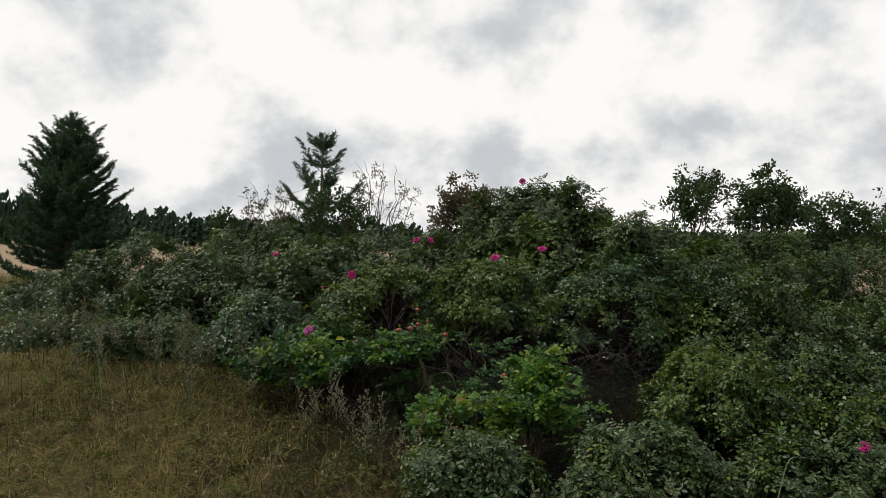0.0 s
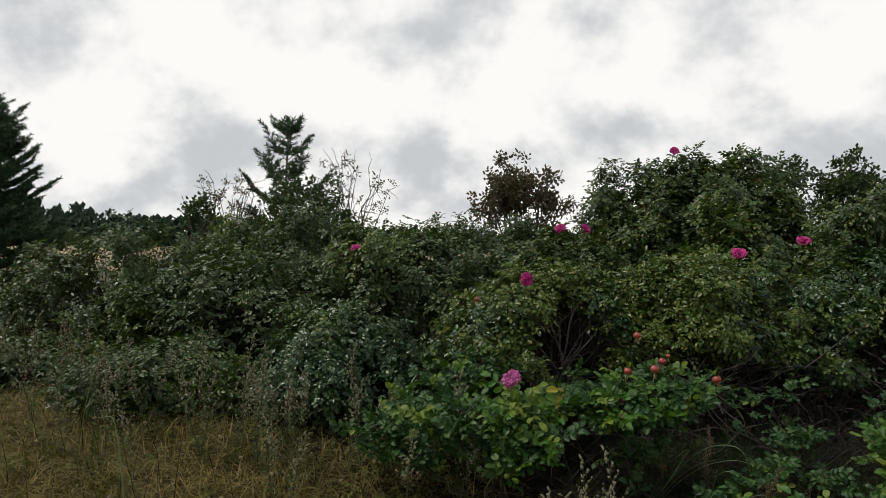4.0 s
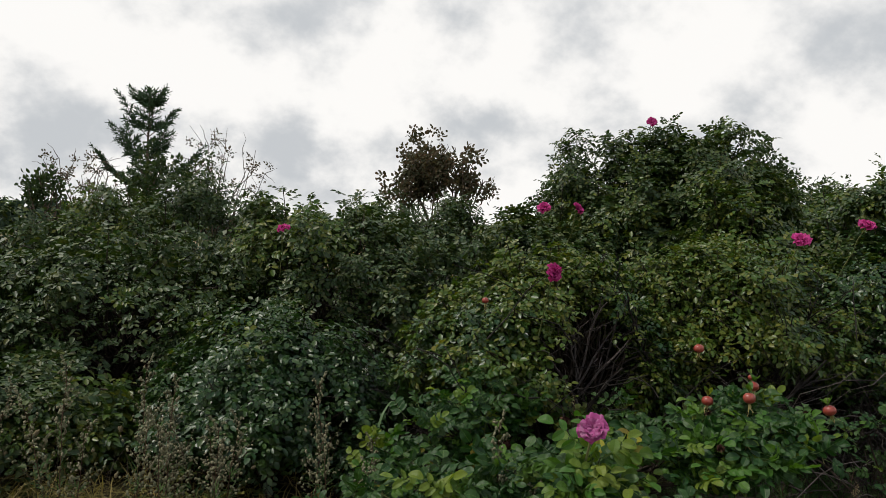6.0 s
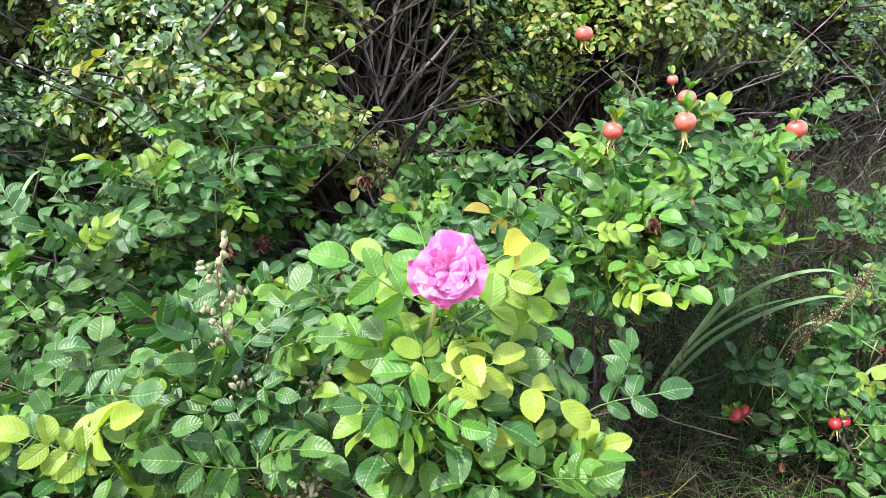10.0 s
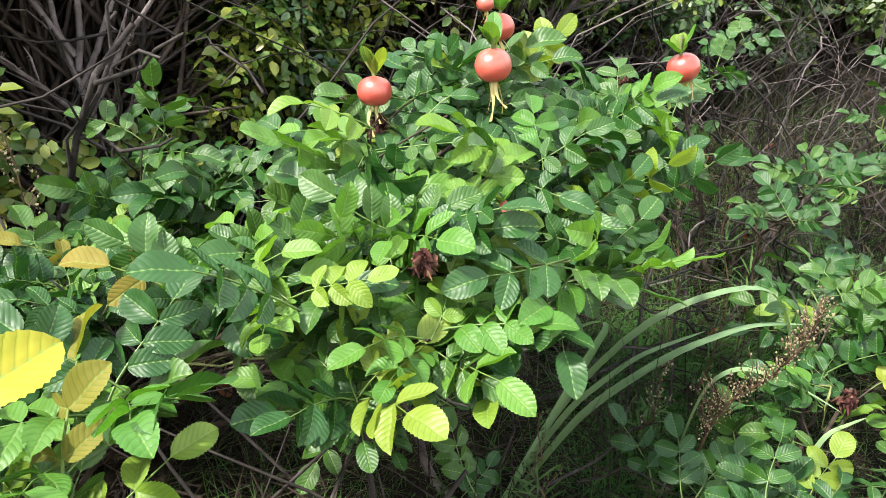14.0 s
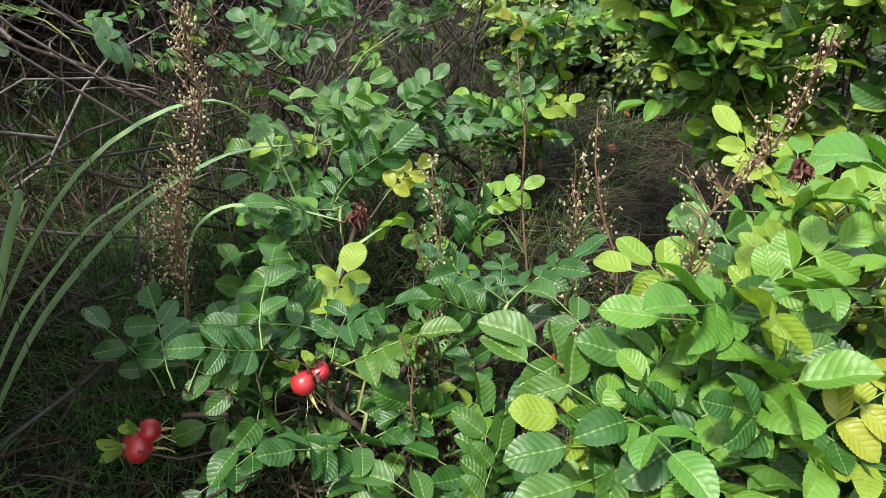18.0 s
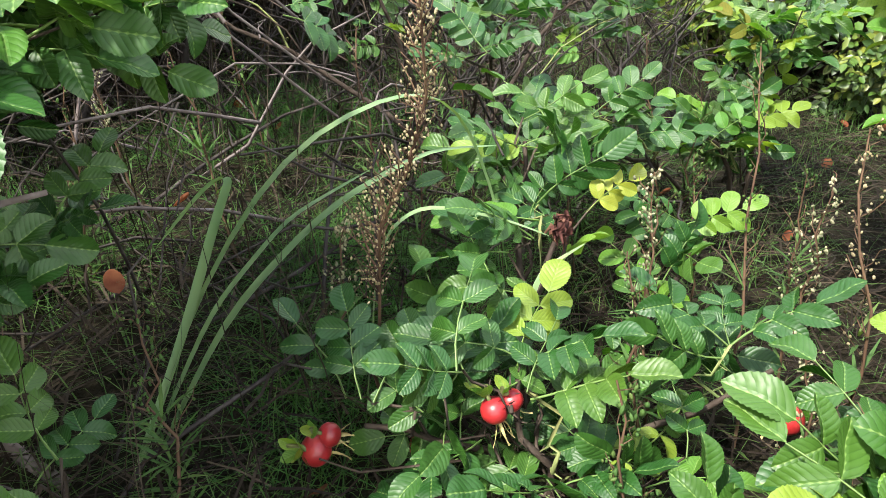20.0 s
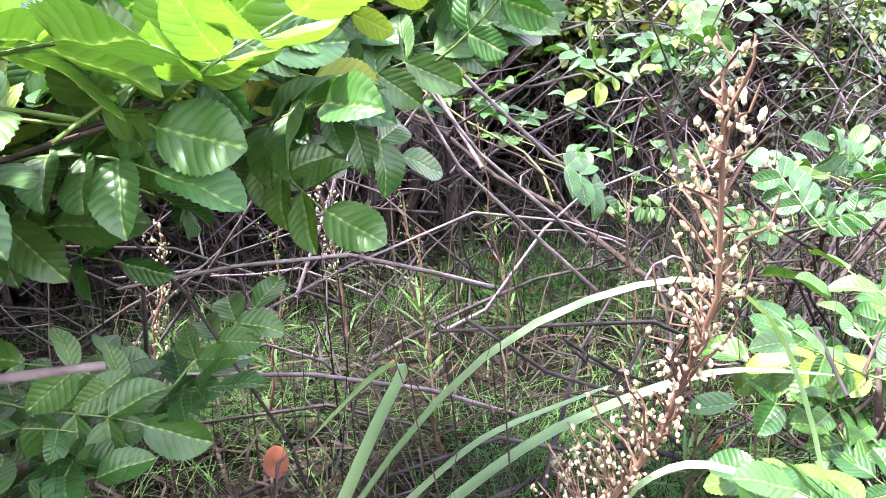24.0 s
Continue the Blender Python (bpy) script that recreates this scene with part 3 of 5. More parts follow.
# ---- ground ----
def build_ground():
    xs = np.concatenate([[-2500, -600, -200, -80, -40, -25], np.linspace(-15, 15, 121), [25, 40, 80, 200, 600, 2500]])
    ys = np.concatenate([[-2500, -600, -200, -80, -40, -20], np.linspace(-8, 16, 101), [22, 30, 45, 80, 150, 400, 900, 2500]])
    X, Y = np.meshgrid(xs, ys)
    Z = gz(X, Y)
    near = (np.abs(X) < 14) & (np.abs(Y) < 15)
    Z = Z + near * 0.012 * np.random.default_rng(3).normal(size=Z.shape)
    n, w = X.shape
    idx = np.arange(n * w).reshape(n, w)
    f = np.stack([idx[:-1, :-1], idx[:-1, 1:], idx[1:, 1:], idx[1:, :-1]], -1)
    geo = Geo().add(np.stack([X, Y, Z], -1), f)
    tagged(part("ground", geo, mat_ground, None), "sandy ground with dry turf rising into a low bank, shade coloured in under the bushes", "ground", kind="structure")


build_ground()

# ---- wild rose hedge ----
DARK = "dense dark green wild rose bush with small pinnate leaves"
MIXED = "wild rose bush, dark green with yellowing patches of leaves"


def hedge(cx, cy, rx, ry, top, count, lime, seed, low=0.08, each=5):
    close = cy < 6.6 and -2.7 < cx < 1.5
    size = (0.58 if cy < 5.7 else 0.70) if close else 0.80
    return rose_bush(cx, cy, rx, ry, top, int(count * ((2.3 if cy < 5.7 else 1.9) if close else 2.3)), seed, MIXED if lime > 0.18 else DARK, size, lime, low, each=each)


# back rows
bush_top = hedge(0.48, 6.58, 0.80, 0.62, 2.04, 900, 0.15, 201)
hedge(0.42, 6.55, 0.30, 0.30, 2.12, 200, 0.1, 242)
hedge(0.82, 6.40, 0.42, 0.35, 1.96, 260, 0.3, 243)
hedge(0.45, 5.98, 0.48, 0.40, 1.76, 260, 0.45, 244)
hedge(1.05, 5.90, 0.52, 0.42, 1.78, 300, 0.4, 245)
hedge(1.65, 5.85, 0.55, 0.45, 1.60, 260, 0.25, 246)
hedge(1.35, 6.5, 0.8, 0.7, 1.80, 420, 0.2, 202)
bush_mid = hedge(-0.45, 6.35, 0.65, 0.55, 1.56, 420, 0.15, 203)
bush_left = hedge(-1.35, 6.45, 0.75, 0.6, 1.62, 480, 0.15, 204)
bush_far_left = hedge(-2.25, 6.5, 0.75, 0.7, 1.42, 420, 0.2, 205)
hedge(-2.15, 7.7, 1.0, 0.8, 1.76, 420, 0.15, 206)
hedge(-3.2, 7.3, 0.8, 0.8, 1.60, 330, 0.1, 207)
hedge(-4.2, 8.0, 0.9, 0.9, 1.22, 340, 0.1, 208)
hedge(-5.2, 8.9, 0.9, 0.9, 0.92, 260, 0.1, 209)
hedge(-3.3, 9.0, 0.9, 0.8, 1.40, 340, 0.15, 216)
hedge(-0.7, 7.8, 1.1, 0.8, 1.74, 420, 0.15, 210)
hedge(1.0, 8.1, 1.3, 0.9, 1.85, 400, 0.1, 211)
hedge(2.6, 7.4, 1.1, 1.0, 1.74, 440, 0.25, 212)
hedge(4.2, 7.8, 1.2, 1.1, 1.75, 420, 0.25, 213)
hedge(5.9, 8.2, 1.3, 1.2, 1.8, 360, 0.2, 214)
hedge(7.8, 8.8, 1.4, 1.2, 1.9, 300, 0.2, 215)
hedge(0.00, 6.72, 0.34, 0.4, 1.93, 240, 0.1, 240)
hedge(2.05, 6.35, 0.6, 0.6, 1.68, 300, 0.35, 241)
# front rows
bush_right = hedge(0.85, 5.6, 0.75, 0.6, 1.54, 560, 0.4, 220, 0.1, 3)
hedge(1.75, 5.45, 0.75, 0.65, 1.30, 420, 0.2, 221)
hedge(2.9, 5.6, 0.8, 0.8, 1.25, 400, 0.2, 222)
hedge(4.3, 6.0, 0.9, 0.9, 1.3, 360, 0.15, 223)
hedge(5.7, 6.4, 1.0, 0.9, 1.35, 300, 0.15, 224)
bush_gap = hedge(-0.02, 5.5, 0.58, 0.46, 1.42, 600, 0.58, 225, 0.33, 2)
bush_hollow = hedge(-0.75, 5.45, 0.55, 0.45, 1.36, 640, 0.68, 226, 0.35, 2)
bush_side = hedge(-1.65, 5.6, 0.5, 0.45, 1.12, 420, 0.12, 227)
hedge(-2.5, 5.75, 0.5, 0.45, 0.95, 280, 0.15, 228)
hedge(-3.4, 6.3, 0.55, 0.5, 0.90, 260, 0.12, 229)
hedge(1.2, 4.45, 0.45, 0.42, 0.95, 360, 0.7, 230, 0.0)
hedge(1.75, 4.35, 0.55, 0.5, 0.95, 360, 0.2, 231)
hedge(2.7, 4.4, 0.6, 0.5, 0.95, 340, 0.2, 232)
hedge(0.55, 3.55, 0.40, 0.36, 0.76, 300, 0.2, 233)
hedge(-0.22, 3.48, 0.34, 0.30, 0.72, 260, 0.18, 237)
hedge(0.25, 3.1, 0.38, 0.32, 0.62, 260, 0.12, 238)
hedge(0.95, 2.95, 0.4, 0.32, 0.6, 240, 0.12, 239)
hedge(1.25, 3.45, 0.45, 0.4, 0.75, 300, 0.12, 234)
hedge(2.1, 3.5, 0.5, 0.4, 0.75, 280, 0.12, 235)
hedge(3.1, 3.7, 0.5, 0.45, 0.8, 260, 0.2, 236)

# ---- bushes beside the path: every leaf by itself ----
rngn = np.random.default_rng(91)


def put_leaf(parent, p, d, size, lime, g, yellow=False, facing=(-0.26, -0.42, 0.86)):
    pool = LEAF_YELLOW if yellow else (LEAF_LIME if g.random() < lime else LEAF_MESH)
    ob = new("leaf", pool[int(g.integers(0, len(pool)))])
    ob.parent = parent
    face = np.array(facing) + g.normal(0, 0.34, 3)
    m = place(basis(d, g.uniform(-0.2, 0.2), face), p, size * g.uniform(0.8, 1.18))
    ob.matrix_local = Matrix(m.tolist())
    return ob


THORN = Geo().add([(0, -.0012, 0), (0, .0012, 0), (.0075, 0, .0005), (.0072, 0, -.0003)], [(0, 1, 2, 3)])


def thorns(geo, pts, radii, count, g):
    pts = np.asarray(pts)
    for _ in range(count):
        u = g.uniform(0.02, 0.85) * (len(pts) - 1)
        i = min(int(u), len(pts) - 2)
        p = pts[i] + (pts[i + 1] - pts[i]) * (u - i)
        t = unit(pts[i + 1] - pts[i])
        x = unit(np.cross(t, g.normal(size=3)))
        r = np.stack([x, np.cross(t, x), t], 1)
        geo.many(THORN, [place(r, p + x * radii[i] * 0.6, g.uniform(0.6, 1.1))])


OPEN = np.array([(-0.608, 4.748, 0.970), (-0.535, 4.68, 0.99), (-0.493, 4.716, 1.012), (-0.331, 4.63, 0.963), (-1.10, 4.45, 1.0), (-0.69, 4.585, 0.902),
                 (-0.419, 4.403, 0.584), (-0.461, 4.54, 0.523), (-0.262, 4.438, 0.648), (-0.03, 4.10, 0.828), (-0.90, 4.975, 0.88), (-0.262, 4.258, 0.515)])
OPEN = np.concatenate([OPEN + k * np.array([unit(np.array([-0.85, 4.2, 1.05]) - q) for q in OPEN]) for k in (0.03, 0.09)])


def shades(p, d, size):
    """Whether a leaf would hang right before a hip or flower."""
    c = np.asarray(p) + unit(d) * 0.065 * size
    return np.min(np.linalg.norm(OPEN - c, axis=1)) < 0.047


def near_bush(root, label, blobs, seed, leaves=8, span=0.52, droop=0.0, facing=(-0.26, -0.42, 0.86)):
    """Shoots from one root into leafy clumps; each clump is centre, radii, number of shoots, share of lime leaves, leaf size."""
    g = np.random.default_rng(seed)
    ob = thing("rose_bush", label, "bush", "wild rose bushes")
    rz = float(gz(*root))
    for (cx, cy, cz), (rx, ry, rzz), n, lime, size in blobs:
        # one thorny main cane into each clump, from which its shoots part
        foot = np.array([root[0] + g.normal(0, 0.04), root[1] + g.normal(0, 0.04), 0])
        foot[2] = gz(foot[0], foot[1]) - 0.02
        s7 = np.linspace(0, 1, 8)[:, None]
        end = np.array([cx, cy, cz])
        main = foot + (end - foot) * np.concatenate([s7 ** 1.3, s7 ** 1.3, s7 ** 0.8], 1) + g.normal(0, 0.006, (8, 3)) * s7
        mrad = np.linspace(0.0042, 0.002, 8)
        mc = Geo()
        tube(mc, main, mrad, 6)
        thorns(mc, main, mrad, 36, g)
        part("cane", mc, mat_stem, ob)
        for k in range(n):
            while True:
                q = g.uniform(-1, 1, 3)
                if q @ q < 1:
                    break
            tip = np.array([cx + q[0] * rx, cy + q[1] * ry, cz + q[2] * rzz])
            w = g.uniform(0.5, 0.95) * 7
            j = min(int(w), 6)
            base = main[j] + (main[j + 1] - main[j]) * (w - j)
            if base[2] > tip[2] - 0.03:
                base = main[1] + (main[2] - main[1]) * g.uniform(0, 1)
            pts = bend(base, tip, 7, 0.0, 0.008, g)
            pts[:, :2] = base[:2] + (tip[:2] - base[:2]) * (np.linspace(0, 1, 7)[:, None] ** 1.5) + (pts[:, :2] - base[:2] - (tip[:2] - base[:2]) * np.linspace(0, 1, 7)[:, None])
            rad = np.linspace(0.0017, 0.0009, 7) * g.uniform(0.8, 1.2)
            geo = Geo()
            tube(geo, pts, rad, 5)
            thorns(geo, pts, rad, 9, g)
            part("shoot", geo, mat_stem if g.random() < 0.7 else mat_shoot, ob)
            a0 = g.uniform(0, 6.28)
            nl = int(leaves * 1.35) + int(g.integers(-1, 2))
            for i in range(nl):
                u = 1 - span * i / nl
                p = pts[0] * 0
                w = u * 6
                j = min(int(w), 5)
                p = pts[j] + (pts[j + 1] - pts[j]) * (w - j)
                a = a0 + i * 2.4 + g.uniform(-0.35, 0.35)
                lift = 0.9 - 0.8 * i / nl + g.uniform(-0.25, 0.25) - droop
                if shades(p, (math.cos(a), math.sin(a), lift), 0.76 * size):
                    continue
                put_leaf(ob, p, (math.cos(a), math.sin(a), lift), 0.76 * size, lime, g, g.random() < 0.001 + 0.002 * lime, facing)
    return ob


FRESH_L = "low wild rose bush with fresh green wrinkled leaves"
LIME_L = "sunlit wild rose bush with lime and yellow-green leaves"
bush_main = near_bush((-1.12, 4.62), "wild rose bush carrying a large pink double flower", [
    ((-1.09, 4.47, 0.88), (0.10, 0.06, 0.05), 7, 0.55, 1.0),
    ((-1.02, 4.40, 0.78), (0.14, 0.08, 0.07), 9, 0.25, 1.0),
    ((-1.30, 4.62, 0.82), (0.16, 0.12, 0.08), 13, 0.15, 0.95),
    ((-1.05, 4.84, 0.77), (0.17, 0.10, 0.08), 13, 0.15, 0.9),
    ((-1.47, 4.72, 0.74), (0.14, 0.13, 0.08), 14, 0.15, 0.9),
    ((-1.43, 4.98, 0.78), (0.13, 0.12, 0.09), 10, 0.15, 0.85),
    ((-0.93, 4.60, 0.85), (0.07, 0.05, 0.05), 4, 0.75, 1.05)], 301)
bush_fork = near_bush((-1.0, 5.1), FRESH_L, [
    ((-1.10, 5.10, 0.87), (0.17, 0.11, 0.12), 16, 0.2, 0.85),
    ((-1.24, 4.98, 0.88), (0.14, 0.12, 0.10), 11, 0.2, 0.85),
    ((-0.68, 4.94, 0.84), (0.10, 0.10, 0.08), 7, 0.0, 0.95),
    ((-0.87, 4.88, 0.78), (0.10, 0.08, 0.06), 7, 0.12, 0.9)], 302)
bush_hips = near_bush((-0.86, 4.98), "wild rose bush with ripe orange-red hips", [
    ((-0.55, 4.69, 0.93), (0.13, 0.10, 0.09), 14, 0.22, 0.95),
    ((-0.71, 4.66, 0.87), (0.11, 0.07, 0.06), 10, 0.45, 0.95),
    ((-0.68, 4.56, 0.83), (0.09, 0.05, 0.05), 5, 0.5, 0.95),
    ((-0.53, 4.60, 0.87), (0.06, 0.03, 0.03), 3, 0.2, 0.9),
    ((-0.40, 4.66, 0.90), (0.08, 0.06, 0.06), 7, 0.15, 0.95),
    ((-0.58, 4.68, 0.70), (0.06, 0.04, 0.04), 2, 0.0, 0.85)], 303, 7, 0.3)
near_bush((-0.60, 4.67), "small wild rose shoot with broad green leaves", [((-0.585, 4.635, 0.575), (0.02, 0.02, 0.015), 1, 0.05, 1.0)], 304, 2)
near_bush((-0.88, 4.93), "overhanging wild rose branch with drooping leaves", [((-0.548, 4.555, 0.866), (0.045, 0.02, 0.03), 5, 0.4, 0.95), ((-0.45, 4.605, 0.862), (0.06, 0.02, 0.025), 5, 0.25, 0.92)], 309, 5, 0.28, 0.5, (-0.35, -0.85, 0.4))
bush_low = near_bush((-0.40, 4.42), "low wild rose seedling bush with red hips among litter", [
    ((-0.47, 4.50, 0.575), (0.04, 0.04, 0.03), 3, 0.05, 0.95),
    ((-0.40, 4.41, 0.59), (0.09, 0.06, 0.04), 5, 0.1, 0.92),
    ((-0.25, 4.45, 0.655), (0.05, 0.04, 0.04), 3, 0.1, 0.9),
    ((-0.17, 4.52, 0.68), (0.04, 0.04, 0.03), 3, 0.1, 0.9),
    ((-0.29, 4.28, 0.56), (0.10, 0.07, 0.04), 3, 0.2, 0.9),
    ((-0.14, 4.36, 0.58), (0.10, 0.07, 0.04), 2, 0.2, 0.9)], 305, 5, 0.4)
bush_lime = near_bush((-0.36, 4.08), LIME_L, [
    ((-0.43, 4.15, 0.64), (0.09, 0.05, 0.06), 9, 0.55, 1.0),
    ((-0.30, 4.06, 0.68), (0.10, 0.06, 0.06), 8, 0.8, 0.95),
    ((-0.46, 4.26, 0.54), (0.09, 0.05, 0.03), 4, 0.05, 0.95),
    ((-0.42, 3.96, 0.60), (0.10, 0.06, 0.05), 8, 0.6, 0.95)], 306, 6)
bush_sun = near_bush((0.10, 4.02), LIME_L, [
    ((0.10, 4.14, 0.74), (0.13, 0.09, 0.10), 13, 0.6, 0.92),
    ((0.10, 4.24, 0.86), (0.13, 0.09, 0.09), 13, 0.8, 0.95),
    ((0.20, 4.06, 0.88), (0.15, 0.10, 0.09), 12, 0.8, 0.95),
    ((0.12, 4.00, 0.80), (0.15, 0.10, 0.08), 11, 0.75, 0.9),
    ((-0.10, 3.92, 0.70), (0.15, 0.08, 0.08), 11, 0.8, 0.95),
    ((0.25, 3.85, 0.72), (0.20, 0.12, 0.10), 13, 0.7, 0.9)], 307)
near_bush((0.05, 4.75), "thin wild rose shoots in the shade of the hedge", [
    ((-0.05, 4.60, 0.74), (0.10, 0.07, 0.06), 3, 0.0, 0.75),
    ((0.02, 4.84, 0.84), (0.22, 0.10, 0.10), 5, 0.1, 0.72),
    ((-0.20, 5.06, 0.84), (0.16, 0.08, 0.10), 4, 0.1, 0.72),
    ((0.35, 4.62, 0.80), (0.15, 0.10, 0.12), 7, 0.15, 0.8)], 308, 5, 0.35)
near_bush((0.20, 4.40), "thin wild rose shoots among dry litter", [((0.10, 4.42, 0.62), (0.12, 0.08, 0.06), 5, 0.2, 0.9),
    ((0.34, 4.38, 0.68), (0.14, 0.08, 0.08), 7, 0.5, 0.9), ((-0.03, 4.52, 0.63), (0.08, 0.06, 0.05), 3, 0.1, 0.9)], 310, 5, 0.4)


# ---- flowers and hips ----
def petal(g, length, width, open_, curl):
    """A cupped petal that stands on the origin and opens towards +y."""
    geo = Geo()
    us, vs = np.linspace(-1, 1, 9), np.linspace(0, 1, 6)
    ph = g.uniform(0, 6)
    v = []
    for b in vs:
        w = width * (0.22 + 0.95 * b ** 0.7 - 0.25 * b ** 4)
        ang = open_ + curl * b * b
        for a in us:
            r = length * b * math.sin(ang) - 0.30 * w * a * a * (1 - 0.4 * open_)
            z = length * b * math.cos(ang) - 0.12 * length * abs(a) ** 3 * b
            z += 0.12 * length * b * math.sin(4.5 * a + ph) + 0.08 * length * b * math.sin(9 * a + 2 * ph)
            v.append((w * a, r, z))
    n = len(us)
    f = [(i * n + j, i * n + j + 1, (i + 1) * n + j + 1, (i + 1) * n + j) for i in range(len(vs) - 1) for j in range(n - 1)]
    return geo.add(v, f)


def rose_flower(parent, at, face, size, seed, near=False):
    """A double pink rose, face: where it looks. size: its width."""
    g = np.random.default_rng(seed)
    r3 = basis(face, g.uniform(0, 6))
    r3 = np.stack([r3[:, 0], -r3[:, 2], r3[:, 1]], 1)
    m = Matrix(place(r3, np.asarray(at) - unit(face) * size * 0.25).tolist())
    cup = Geo()
    lathe(cup, [(0.0005, -0.32 * size), (0.03 * size, -0.30 * size), (0.09 * size, -0.20 * size), (0.10 * size, -0.06 * size), (0.05 * size, 0.02 * size), (0.0005, 0.03 * size)], 8)
    flower = part("rose_flower", cup, mat_shoot, parent, "pink double rose in bloom" if near else "deep pink rose in bloom")
    flower.matrix_local = m
    rings = ((7, 0.55, 0.30, 1.30, 0.20), (8, 0.51, 0.27, 1.02, 0.30), (9, 0.44, 0.21, 0.78, 0.25), (9, 0.38, 0.17, 0.56, 0.2), (9, 0.33, 0.14, 0.36, 0.35), (8, 0.28, 0.11, 0.16, 0.6))
    for n, ln_, wd, op, cu in rings:
        a0 = g.uniform(0, 6)
        for i in range(n):
            pt = petal(g, ln_ * size * g.uniform(0.88, 1.1), wd * size * g.uniform(0.85, 1.15), op + g.uniform(-0.14, 0.14), cu + g.uniform(-0.2, 0.2))
            a = a0 + i * 6.283 / n + g.uniform(-0.15, 0.15)
            c, s_ = math.cos(a), math.sin(a)
            rot = np.array([(c, -s_, 0), (s_, c, 0), (0, 0, 1.0)])
            ob = part("petal", pt, mat_petal if near else mat_petal_far, flower)
            ob.matrix_local = Matrix(place(rot, (0, 0, 0)).tolist())
    return flower


def stalk(parent, a, b, r=0.0018, mat=None, name="flower_stalk"):
    geo = Geo()
    tube(geo, bend(a, b, 5, 0, 0.004, rngn), np.full(5, r), 5)
    return part(name, geo, mat or mat_shoot, parent)


def rose_hip(parent, at, down, size, seed, sepals=True, red=False):
    """A squat rose hip; down: where its dry sepals point."""
    g = np.random.default_rng(seed)
    d = unit(down)
    r3 = basis(-d, g.uniform(0, 6))
    r3 = np.stack([r3[:, 0], -r3[:, 2], r3[:, 1]], 1)
    body = Geo()
    h = 0.42 * size
    prof = [(0.0004, h * 1.0), (0.10 * size, h * 0.99)]
    prof += [(0.5 * size * math.sin(t) ** 0.85, h * math.cos(t)) for t in np.linspace(0.5, 2.62, 9)]
    prof += [(0.16 * size, -h * 0.93), (0.11 * size, -h * 0.82), (0.0004, -h * 0.8)]
    lathe(body, prof, 16, (1, g.uniform(0.9, 1)))
    hip = part("rose_hip", body, mat_hip_red if red else mat_hip, parent, "ripe deep red rose hip with dry sepals" if red else "ripe salmon-red rose hip with dry sepals")
    hip.matrix_local = Matrix(place(r3, at).tolist())
    st = Geo()
    tube(st, bend((0, 0, h * 0.95), (0.15 * size, 0.1 * size, h * 2.3), 4, 0, 0.001, g), [0.0017, 0.0015, 0.0015, 0.0016], 5)
    part("stalk", st, mat_shoot, hip)
    for i in range(4):
        a = g.uniform(0, 6.28)
        out = np.array([math.cos(a), math.sin(a), 1.1])
        br = Geo()
        leaflet(br, np.array([0, 0, h * 1.1]), basis(out), size * g.uniform(0.6, 0.95), size * 0.4, True, g, 0.1)
        part("bract", br, mat_leaf_lime, hip, "yellow-green bract", True, True)
    if sepals:
        for i in range(5):
            a = i * 1.2566 + g.uniform(-0.2, 0.2)
            c, s_ = math.cos(a), math.sin(a)
            ln_ = size * g.uniform(0.5, 1.15)
            sp = g.uniform(0.2, 1.3)
            kink = g.uniform(-0.12, 0.12, 2) * size
            pts = np.array([(c * 0.12 * size * (1 + 3.0 * sp * u) + kink[0] * math.sin(4 * u), s_ * 0.12 * size * (1 + 3.0 * sp * u) + kink[1] * math.sin(3 * u), -h * 0.85 - ln_ * u * (1 - 0.25 * sp * u)) for u in np.linspace(0, 1, 5)])
            geo = Geo()
            strip(geo, pts, np.array([0.05, 0.06, 0.035, 0.02, 0.045]) * size, (-s_, c, 0.2), 0.3)
            part("sepal", geo, mat_sepal, hip)
    return hip


def withered_flower(parent, at, size, seed):
    g = np.random.default_rng(seed)
    geo = Geo()
    for i in range(44):
        d = unit(g.normal(size=3) * (1, 1, 0.9) + (0, 0, -0.45)) * g.uniform(0.3, 0.8)
        pts = np.array([d * size * u * 0.5 + (0, 0, -0.25 * size * u * u) for u in np.linspace(0.05, 1, 5)]) + g.normal(0, 0.05 * size, (5, 3))
        strip(geo, pts, np.array([0.05, 0.09, 0.10, 0.06, 0.02]) * size, g.normal(size=3), 0.8)
    ob = part("withered_flower", geo, mat_wither, parent, "withered dark red-brown flower")
    ob.location = at
    return ob


# the large rose over the path, and the blooms further back
rose_flower(bush_main, (-1.10, 4.45, 1.00), (-0.50, -0.62, 0.52), 0.056, 11, True)
stalk(bush_main, (-1.085, 4.475, 0.985), (-1.10, 4.56, 0.62), 0.0026)
for at, face, size, host in (((0.30, 6.50, 2.03), (-0.4, -0.7, 0.5), 0.06, bush_top), ((-0.555, 5.93, 1.525), (-0.3, -0.6, 0.7), 0.06, bush_mid),
                             ((-0.44, 5.83, 1.52), (0.5, -0.6, 0.6), 0.055, bush_mid), ((-0.92, 5.01, 1.285), (0.5, -0.7, 0.1), 0.06, bush_hollow),
                             ((-0.02, 5.08, 1.415), (-0.2, -0.5, 0.8), 0.062, bush_gap), ((0.29, 5.12, 1.475), (-0.1, -0.4, 0.9), 0.062, bush_gap)):
    rose_flower(host, at, face, size * 0.88, int(size * 1e4 + at[0] * 100) % 97 + 20)
    stalk(host, np.array(at) - np.array(face) * 0.02, np.array(at) + (0.0, 0.12, -0.2))
